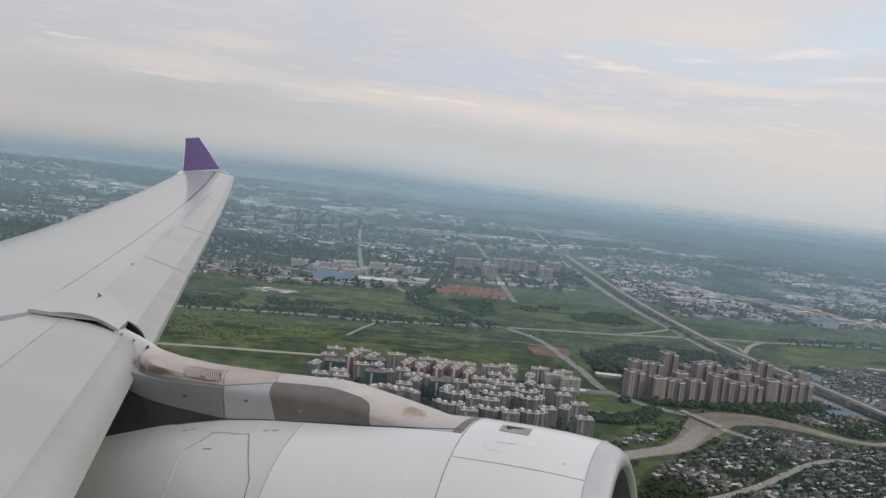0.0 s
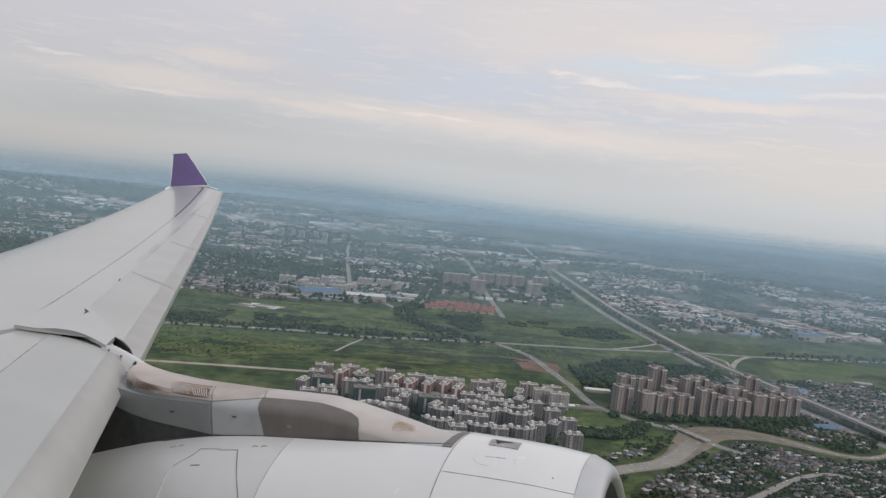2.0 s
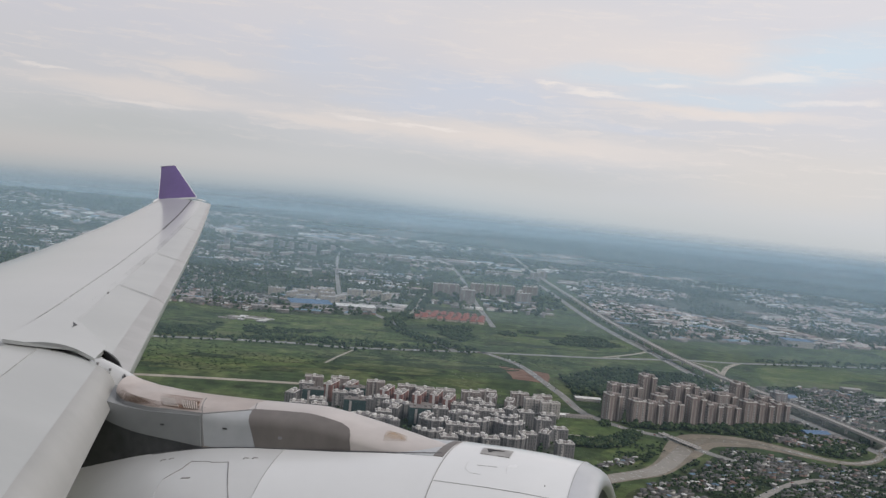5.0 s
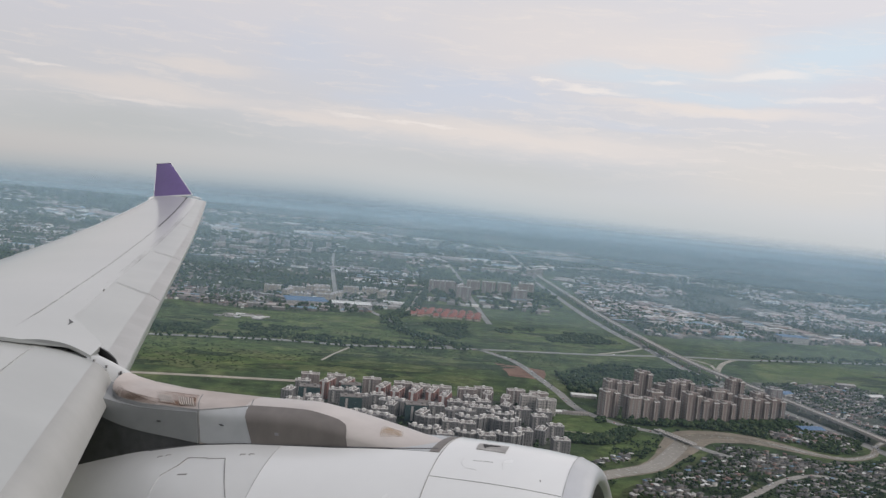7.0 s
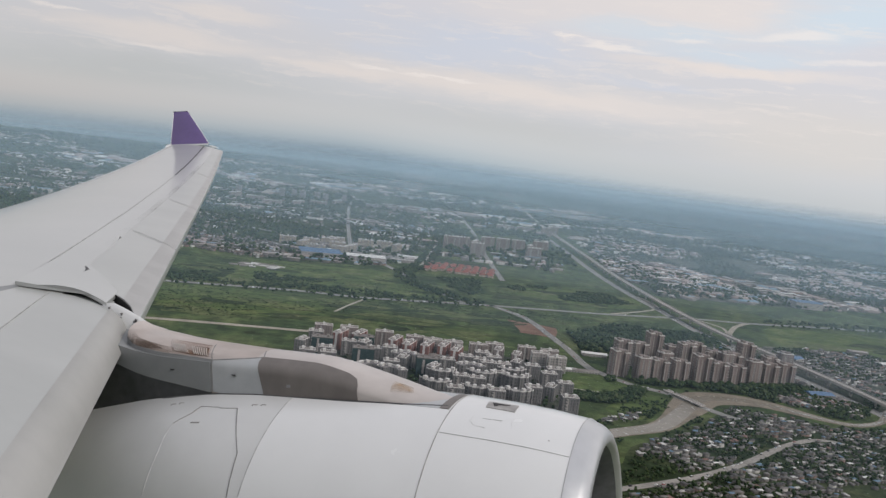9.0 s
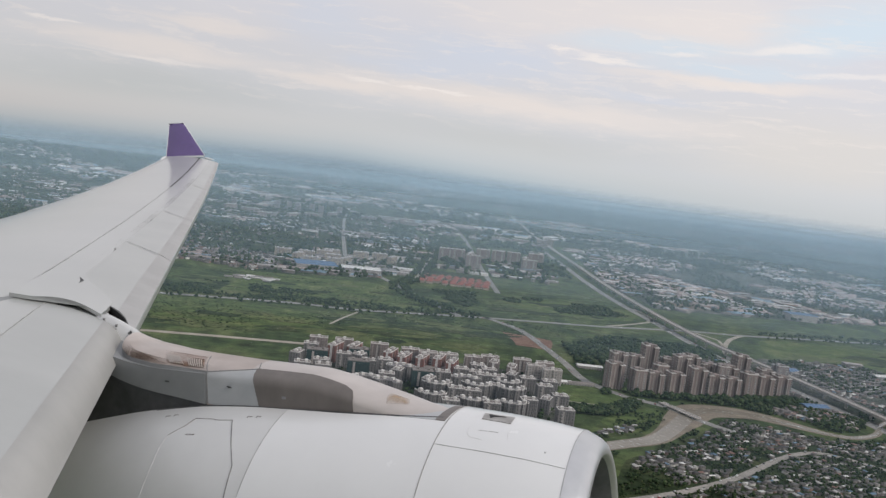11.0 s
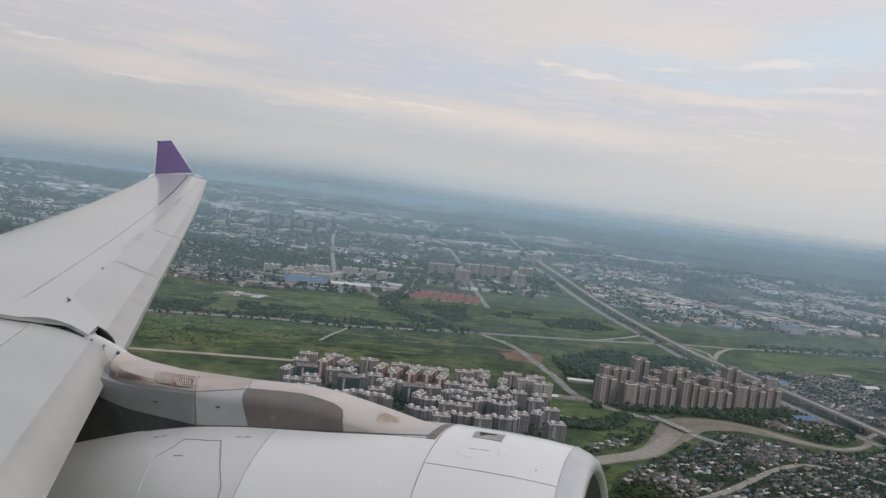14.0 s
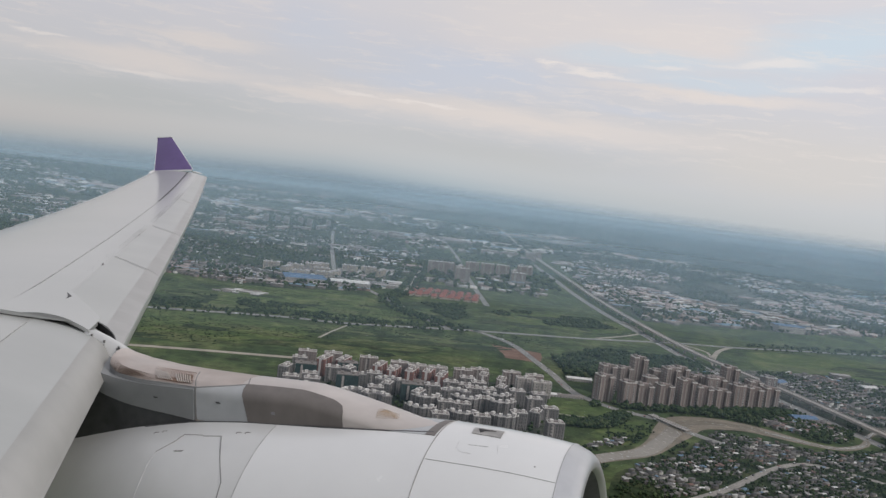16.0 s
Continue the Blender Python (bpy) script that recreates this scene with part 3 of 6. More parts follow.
for k, (pts, mat, label) in enumerate((
        ([(-330, 1170), (-130, 1190), (20, 1250), (-30, 1330), (-110, 1420), (-330, 1390)], LAWN, "bright green meadow beyond the highway"),
        ([(130, 1300), (330, 1370), (360, 1470), (240, 1500), (110, 1430)], LAWN, "bright green meadow with scrub"),
        ([(-420, 930), (-190, 955), (-140, 1080), (-300, 1100), (-470, 1050)], LAWN, "bright green meadow by the highway"),
        ([(500, 1210), (600, 1180), (760, 1270), (830, 1400), (640, 1380), (540, 1340)], LAWN, "pale green farmland beside the viaduct"),
        ([(760, 1050), (960, 1120), (1000, 1350), (860, 1300), (760, 1200)], LAWN, "pale green farmland with hedges"),
        ([(900, 1560), (1200, 1680), (1500, 1900), (1250, 1900), (930, 1700)], LAWN, "green farmland near industrial sheds"),
        ([(90, 1130), (160, 1110), (150, 1040), (105, 1050)], RED_SOIL, "bare red building plot"),
        ([(-60, 1650), (100, 1640), (96, 1700), (-40, 1720)], SCRUB, "dark green orchard"),
        ([(-230, 1640), (-120, 1660), (-125, 1525), (-180, 1500)], PAVING, "pale paved factory yard"),
        ([(430, 1690), (540, 1720), (550, 1640), (450, 1610)], SOIL, "pale bare construction yard"),
        ([(420, 560), (560, 580), (590, 480), (430, 460)], LAWN, "rough green field by the village"))):
    sheet("field_%d" % (k + 1), pts, 0.10 + 0.004 * k, mat, label, seed=20 + k)


def meadow_patches(name, mat, label, spots, seed, z):
    """Many uneven low patches of other grass over the meadows, as one mesh."""
    rnd = random.Random(seed)
    vs, fs = [], []
    for k, (cx, cy, a, b) in enumerate(spots):
        n, turn = 18, radians(rnd.uniform(5, 30))
        o = len(vs)
        w = [rnd.uniform(0.65, 1.2) for _ in range(n)]
        for lift in (0.0, -0.5):
            for i in range(n):
                t = 2 * math.pi * i / n
                x, y = a * math.cos(t) * w[i], b * math.sin(t) * w[i]
                vs.append((cx + x * math.cos(turn) - y * math.sin(turn), cy + x * math.sin(turn) + y * math.cos(turn), z + 0.004 * k + lift))
        fs.append(tuple(range(o, o + n)))
        fs += [(o + i, o + n + i, o + n + (i + 1) % n, o + (i + 1) % n) for i in range(n)]
    ob = thing(name, vs, fs, mat, label, "grass", kind="stuff")
    return ob


def patch_spots(seed, n, areas, size):
    rnd = random.Random(seed)
    out = []
    for x0, x1, y0, y1 in areas:
        for _ in range(n):
            x = rnd.uniform(x0, x1)
            out.append((x, rnd.uniform(y0, y1) + 0.30 * (x - (x0 + x1) / 2), rnd.uniform(*size), rnd.uniform(6, 17)))
    return out


MEADOWS = [(-420, 20, 950, 1075), (-420, 0, 1190, 1360), (110, 340, 1330, 1450), (-200, 90, 965, 1110), (520, 820, 1230, 1330), (780, 1100, 1250, 1420)]
meadow_patches("pale_grass", PALE_GRASS, "pale yellowish grass patches on the meadows", patch_spots(3, 9, MEADOWS, (16, 48)), 3, 0.15)
meadow_patches("rank_grass", SCRUB, "dark rank grass and low scrub on the meadows", patch_spots(4, 10, MEADOWS, (14, 50)), 4, 0.17)


def stain_material(name, colour, size, amount, seed):
    """Thin dirt that covers its plate unevenly."""
    m = bpy.data.materials.new(name)
    m.use_nodes = True
    nt = m.node_tree
    N, L = nt.nodes.new, nt.links.new
    b = nt.nodes["Principled BSDF"]
    b.inputs["Base Color"].default_value = (*colour, 1)
    b.inputs["Roughness"].default_value = 0.7
    n = N("ShaderNodeTexNoise")
    n.inputs["Scale"].default_value, n.inputs["Detail"].default_value = size, 5
    mp = N("ShaderNodeMapping")
    mp.inputs["Location"].default_value = (seed, seed * 2, 0)
    mp.inputs["Scale"].default_value = (0.5, 1, 1.6)
    L(N("ShaderNodeTexCoord").outputs["Object"], mp.inputs[0])
    L(mp.outputs[0], n.inputs[0])
    r = N("ShaderNodeMapRange")
    r.inputs["From Min"].default_value, r.inputs["From Max"].default_value = 0.35, 0.68
    r.inputs["To Min"].default_value, r.inputs["To Max"].default_value = 0.0, amount
    L(n.outputs[0], r.inputs[0])
    # thins out towards the rim of its plate
    sep = N("ShaderNodeSeparateXYZ")
    L(N("ShaderNodeTexCoord").outputs["Generated"], sep.inputs[0])
    alpha = r.outputs[0]
    for k in (0, 2):
        inv = N("ShaderNodeMath")
        inv.operation = "SUBTRACT"
        inv.inputs[0].default_value = 1.0
        L(sep.outputs[k], inv.inputs[1])
        hump = N("ShaderNodeMath")
        hump.operation = "MULTIPLY"
        L(sep.outputs[k], hump.inputs[0])
        L(inv.outputs[0], hump.inputs[1])
        cl = N("ShaderNodeMath")
        cl.operation, cl.use_clamp = "MULTIPLY", True
        L(hump.outputs[0], cl.inputs[0])
        cl.inputs[1].default_value = 6.0
        pr = N("ShaderNodeMath")
        pr.operation = "MULTIPLY"
        L(alpha, pr.inputs[0])
        L(cl.outputs[0], pr.inputs[1])
        alpha = pr.outputs[0]
    L(alpha, b.inputs["Alpha"])
    return m


SOOT = stain_material("brown_soot", (0.11, 0.072, 0.05), 2.6, 0.85, 1.0)
RUST = stain_material("rust_stain", (0.20, 0.085, 0.04), 5.0, 1.0, 2.0)
RUST_HAZE = stain_material("thin_rust_stain", (0.24, 0.13, 0.08), 3.0, 0.75, 6.0)
TAN_STAIN = stain_material("tan_stain", (0.42, 0.30, 0.19), 4.0, 1.0, 3.0)
LOUVRE = material("louvre_metal", (0.40, 0.37, 0.34), (0.48, 0.45, 0.42), 3.0, 0.5)
GRIME = stain_material("grey_grime", (0.22, 0.21, 0.20), 1.1, 0.16, 4.0)

# ---------------------------------------------------------------- the airliner
# Its own axes: x to the nose, y out along the left wing, z up; the origin is at the cabin window.
plane = tagged(new("airliner"), "white airliner in flight with a purple winglet", "aircraft")
plane.matrix_world = Matrix.Translation(EYE) @ pose(0, 0, 0, 0, 0, -19.0) @ pose(0, 0, 0, 0, -8.0, 0)

TIP = 27.4


def leading(l):
    return Vector((-19.60 + 0.659 * (TIP - l), l, 0.000107 * l ** 3 - 0.003694 * l * l + 0.175502 * l - 2.4055))


def trailing(l):
    return Vector((-22.195 + 0.42 * (TIP - l), l, 0.003775 * l * l + 0.02613 * l - 1.4472))


def skin(l, s, lift=0.0):
    """A point of the wing's upper skin: l metres out, s from the leading edge (0) to the trailing edge (1)."""
    a, b = leading(l), trailing(l)
    c = (b - a).length
    p = a.lerp(b, s)
    p.z += 0.05 * c * 4 * s * (1 - s) + lift
    if s < 0.05:
        p.z -= 0.005 * c * (1 - s / 0.05) ** 2
    return p


def under(l, s):
    """A point of the lower skin."""
    c = (trailing(l) - leading(l)).length
    p = skin(l, s)
    p.z -= c * (0.30 * math.sqrt(max(s, 0.0)) * (1 - s) + 0.003)
    return p


def wing_piece(name, l0, l1, s0, s1, mat, parent, n=36, m=14, lift=0.0, depth=None, label="", skew0=0.0, skew1=0.0, end=None, start=None, droop=0.0):
    """A piece of the wing between two stations and two chord lines, with its own thickness. skew: how far an end slants outwards aft; droop: how far its nose hangs forward and down."""
    rings = []
    for i in range(n + 1):
        u = i / n
        top, low = [], []
        for j in range(m + 1):
            s = s0 + (s1 - s0) * (j / m) ** 1.4
            outer = end(s) if end else l1 + skew1 * s
            first = start(s) if start else l0 + skew0 * s
            l = first * (1 - u) + outer * u
            p = skin(l, s, lift)
            if s < 0.052:
                p *= 1 + droop * (1 - s / 0.052) ** 2
            top.append(p)
            low.append((under(l, s) if depth is None else p - Vector((0, 0, depth))) if not droop or s > 0.052 else p - Vector((0, 0, 0.004)))
        rings.append([tuple(p) for p in top + low[::-1]])
    v, f = loft(rings)
    return part(name, v, f, mat, parent, label, smooth=False)


def shade_smooth(ob, angle=35):
    ob.data.polygons.foreach_set("use_smooth", [True] * len(ob.data.polygons))
    ob.data.set_sharp_from_angle(angle=radians(angle))
    return ob


def wing_line(name, pts, width, mat, parent, lift=0.006, label=""):
    """A thin joint along points (l, s) of the skin."""
    rings = []
    dense = []
    for (l0, s0), (l1, s1) in zip(pts, pts[1:]):
        k = max(3, int(abs(l1 - l0) * 1.5))
        dense += [(l0 + (l1 - l0) * i / k, s0 + (s1 - s0) * i / k) for i in range(k)]
    dense.append(pts[-1])
    P = [skin(l, s, lift) for l, s in dense]
    for i, p in enumerate(P):
        d = (P[min(i + 1, len(P) - 1)] - P[max(i - 1, 0)]).normalized()
        side = d.cross(Vector((0, 0, 1))).normalized() * width / 2
        rings.append([tuple(p - side - Vector((0, 0, 0.012))), tuple(p - side), tuple(p + side), tuple(p + side - Vector((0, 0, 0.012)))])
    v, f = loft(rings)
    return part(name, v, f, mat, parent, label)


def build_wing():
    wing = shade_smooth(wing_piece("wing", 0.4, 27.35, 0.145, 1.0, WHITE_PAINT, plane, 54, 22, label="white painted swept wing"))
    # raised skin over the pylon, between the slats
    rings = []
    for i in range(13):
        u = i / 12
        top = []
        for j in range(13):
            s = 0.058 + 0.172 * j / 12
            inner = 6.98 + 0.17 * math.sin(math.pi * min(1.0, j / 9)) - 0.10 * max(0.0, (j - 7) / 5)
            outer = 6.95 + 9.0 * s + 0.25
            top.append(skin(inner + (outer - inner) * u, s, 0.045 * (1 - u) ** 1.5 + 0.012))
        rings.append([tuple(p) for p in top] + [tuple(p - Vector((0, 0, 0.045))) for p in reversed(top)])
    v, f = loft(rings)
    shade_smooth(part("pylon_glove", v, f, WHITE_PAINT, wing, "white raised skin over the pylon"))
    # outboard slats
    cuts = [(6.86, 9.0), (10.55, 3.6), (14.6, 3.6), (20.2, 3.0), (27.2, 0.0)]
    def bay_edge(s):
        return float(np.interp(s, [0, 0.005, 0.021, 0.043, 0.064, 0.155], [6.93, 7.006, 7.248, 7.423, 7.483, 8.25]))
    for (a, ka), (b, kb) in zip(cuts, cuts[1:]):
        first = bay_edge if a < 7 else None
        sl = wing_piece("slat", a + 0.012, b - 0.012, 0.0, 0.155, SLAT_PAINT, plane, 20, 16, lift=0.014, label="pale extended leading-edge slat", skew0=ka, skew1=kb, start=first)
        shade_smooth(sl, 88)
        nose = wing_piece("slat_nose", a + 0.012, b - 0.012, 0.0, 0.040, NOSE_METAL, sl, 20, 10, lift=0.018, depth=0.006, label="worn bare leading edge", skew0=ka, skew1=kb, start=first)
        shade_smooth(nose)
    # inboard slat
    inner = wing_piece("slat", 0.5, 6.39, 0.0, 0.163, INNER_PAINT, plane, 30, 30, lift=0.006, droop=0.072, label="pale extended inboard slat", end=lambda s: float(np.interp(s, [0, 0.004, 0.012, 0.022, 0.041, 0.061, 0.12, 0.165], [6.42, 6.51, 6.67, 6.80, 6.92, 6.98, 7.04, 6.98])))
    shade_smooth(inner, 88)
    shade_smooth(wing_piece("slat_nose", 0.5, 6.39, 0.0, 0.052, INNER_NOSE, inner, 30, 24, lift=0.009, depth=0.004, droop=0.072, label="worn warm-grey leading edge of the slat",
                            end=lambda s: float(np.interp(s, [0, 0.004, 0.012, 0.022, 0.041, 0.061], [6.42, 6.51, 6.67, 6.80, 6.92, 6.98])) - 0.004))
    shade_smooth(wing_piece("slat_bridge", 6.25, 7.25, 0.055, 0.165, SLAT_PAINT, wing, 6, 6, lift=-0.02, depth=0.05, label="pale skin between the slats", skew0=3.5, skew1=1.0))
    # joints
    wing_line("grime_streak", [(9.2, 0.172), (16.0, 0.176), (24.0, 0.185)], 0.16, GRIME, wing, 0.004)
    wing_line("slat_edge", [(6.98, 0.166), (6.46, 0.168), (5.2, 0.170), (3.5, 0.172)], 0.006, JOINT, wing, 0.008)
    wing_line("panel_joint", [(7.6, 0.237), (9.17, 0.238), (13.0, 0.248), (19.5, 0.283)], 0.018, JOINT, wing)
    wing_line("panel_joint", [(19.5, 0.283), (23.5, 0.312), (27.3, 0.350)], 0.050, DARK_GREY, wing)
    wing_line("flap_gap", [(14.0, 0.944), (20.0, 0.944), (27.0, 0.944)], 0.022, SEAL, wing)
    for notch in ([(8.27, 0.158), (8.164, 0.1435), (7.97, 0.147), (8.11, 0.149)], [(10.42, 0.163), (10.37, 0.157), (10.28, 0.159), (10.33, 0.160)], [(13.70, 0.160), (13.65, 0.155), (13.54, 0.157), (13.60, 0.158)]):
        top = [skin(l, w, 0.024) for l, w in notch]
        v, f = loft([[tuple(p - Vector((0, 0, 0.03))) for p in top], [tuple(p) for p in top]])
        part("slat_track_cover", v, f, DARK_GREY if notch[0][0] < 9 else SEAL, wing, "small dark notch in the wing skin")
    # dark plate painted as the shaded end of the outboard slat bay beside the pylon
    rings = []
    for o in (-0.03, 0.06):
        q = [0.001 + 0.067 * j / 12 for j in range(13)]
        top = [skin(bay_edge(w) + o, w, 0.010) for w in q]
        rings.append([tuple(p) for p in top] + [(p.x, p.y, p.z - min(0.22, 0.02 + 10 * w)) for p, w in zip(reversed(top), reversed(q))])
    v, f = loft(rings)
    part("slat_bay", v, f, DARK, wing, "dark plate painted as the shaded end of a slat bay")
    # trailing edge strip and tip
    shade_smooth(wing_piece("trailing_strip", 16.0, 27.2, 0.950, 1.0, COWL_PAINT, wing, 24, 4, lift=0.012, depth=0.04, label="white trailing edge"))
    for a, b in ((skin(27.50, 0.31, 0.02), skin(27.50, 0.09, 0.03)), (skin(26.75, 1.0, 0.03), skin(27.45, 0.985, 0.05))):
        rings = []
        for i in range(9):
            p = a.lerp(b, i / 8)
            k = math.sin(math.pi * (i + 0.5) / 9)
            rings.append([(p.x + 0.05 * math.cos(q) * k, p.y + 0.05 * math.cos(q) * k, p.z + 0.035 * math.sin(q) * k) for q in [2 * math.pi * m / 10 for m in range(10)]])
        v, f = loft(rings)
        part("tip_light", v, f, COWL_PAINT, wing, "small white wingtip lamp fairing", smooth=True)
    # winglet
    def fin(u):
        x0 = -20.30 + (-22.20 + 20.30) * u
        x1 = -22.22 + (-22.94 + 22.22) * u
        y = 27.45 + 1.15 * u
        z = 2.12 + 1.50 * u
        th = 0.075 * (1 - 0.45 * u)
        up = [(x0 + (x1 - x0) * t, y - th * 4 * t ** 0.6 * (1 - t), z) for t in (0, .03, .1, .25, .5, .75, 1)]
        dn = [(x0 + (x1 - x0) * t, y + th * 4 * t ** 0.6 * (1 - t), z) for t in (.75, .5, .25, .1, .03)]
        return up + dn
    v, f = loft([fin(u) for u in (0, 0.1, 0.3, 0.6, 0.9, 0.97, 1.0)])
    fin_ob = shade_smooth(part("winglet", v, f, PURPLE, plane, "upright purple winglet with a slanted front edge"), 50)
    for k, name in ((0, "front_edge"), (6, "rear_edge")):
        rings = []
        for u in (0.0, 0.25, 0.5, 0.75, 1.0):
            x, y, z = fin(u)[k]
            rings.append([(x + 0.014 * math.cos(q), y + 0.014 * math.sin(q), z) for q in [2 * math.pi * m / 8 for m in range(8)]])
        part(name, *loft(rings), COWL_PAINT, fin_ob, "thin pale edge strip", smooth=True)
    (xa, y, z), (xb, _, _) = fin(1.0)[0], fin(1.0)[6]
    part("top_edge", *box(xb, xa, y - 0.05, y + 0.05, z, z + 0.022), COWL_PAINT, fin_ob, "thin pale cap")
    v, f = loft([[(x, y - 0.12, z - 0.06) for x, y, z in fin(0)], fin(0.012)])
    part("winglet_root", v, f, WHITE_PAINT, plane)


# nacelle: a body of revolution under the wing
AX_Y, AX_Z = 6.80, -3.35
PROFILE_X = [-1.045, -1.051, -1.074, -1.125, -1.235, -1.55, -1.9, -2.36, -2.9, -3.5, -4.3, -4.8, -5.15, -5.6, -6.0, -6.6, -7.2]
PROFILE_R = [1.195, 1.235, 1.285, 1.325, 1.374, 1.425, 1.462, 1.495, 1.507, 1.507, 1.495, 1.462, 1.415, 1.34, 1.25, 1.11, 0.97]


def cowl_radius(x):
    return float(np.interp(-x, [-q for q in PROFILE_X], PROFILE_R))


def on_cowl(x, deg, lift=0.0):
    """A point of the nacelle's skin; deg from its top towards the cabin."""
    r = cowl_radius(x) + lift
    a = radians(deg)
    return Vector((x, AX_Y - r * math.sin(a), AX_Z + r * math.cos(a)))


def revolve(prof, seg=128):
    rings = []
    for x, r in prof:
        rings.append([(x, AX_Y - r * math.sin(2 * math.pi * k / seg), AX_Z + r * math.cos(2 * math.pi * k / seg)) for k in range(seg)])
    return loft(rings, closed=True, caps=False)


def cowl_between(xa, xb, seg=14):
    xs = np.linspace(xa, xb, seg)
    return [(x, cowl_radius(x)) for x in xs]


def cowl_line(pts, width, mat, parent, name="panel_joint", lift=0.004):
    dense = []
    for (x0, a0), (x1, a1) in zip(pts, pts[1:]):
        k = max(2, int(abs(a1 - a0) / 3), int(abs(x1 - x0) / 0.12))
        dense += [(x0 + (x1 - x0) * i / k, a0 + (a1 - a0) * i / k) for i in range(k)]
    dense.append(pts[-1])
    P = [on_cowl(x, a, lift) for x, a in dense]
    rings = []
    for i, p in enumerate(P):
        d = (P[min(i + 1, len(P) - 1)] - P[max(i - 1, 0)]).normalized()
        nr = Vector((0, p.y - AX_Y, p.z - AX_Z)).normalized()
        side = d.cross(nr).normalized() * width / 2
        rings.append([tuple(p - side - nr * 0.01), tuple(p - side), tuple(p + side), tuple(p + side - nr * 0.01)])
    v, f = loft(rings)
    return part(name, v, f, mat, parent)


def cowl_patch(name, corners, mat, parent, lift, depth=0.02, n=6, label=""):
    """A four-cornered plate that follows the nacelle's skin."""
    (xa, ta), (xb, tb), (xc, tc), (xd, td) = corners
    top, low = [], []
    for i in range(n + 1):
        for j in range(n + 1):
            u, w = i / n, j / n
            x = (xa * (1 - u) + xb * u) * (1 - w) + (xd * (1 - u) + xc * u) * w
            t = (ta * (1 - u) + tb * u) * (1 - w) + (td * (1 - u) + tc * u) * w
            top.append(tuple(on_cowl(x, t, lift)))
            low.append(tuple(on_cowl(x, t, lift - depth)))
    k = n + 1
    f = []
    for i in range(n):
        for j in range(n):
            a = i * k + j
            f.append((a, a + 1, a + k + 1, a + k))
            f.append(tuple(k * k + q for q in (a + k, a + k + 1, a + 1, a)))
    edge = [j for j in range(k)] + [i * k + n for i in range(1, k)] + [n * k + j for j in range(n - 1, -1, -1)] + [i * k for i in range(n - 1, 0, -1)]
    for q in range(len(edge)):
        a, b = edge[q], edge[(q + 1) % len(edge)]
        f.append((a, k * k + a, k * k + b, b))
    return part(name, top + low, f, mat, parent, label)


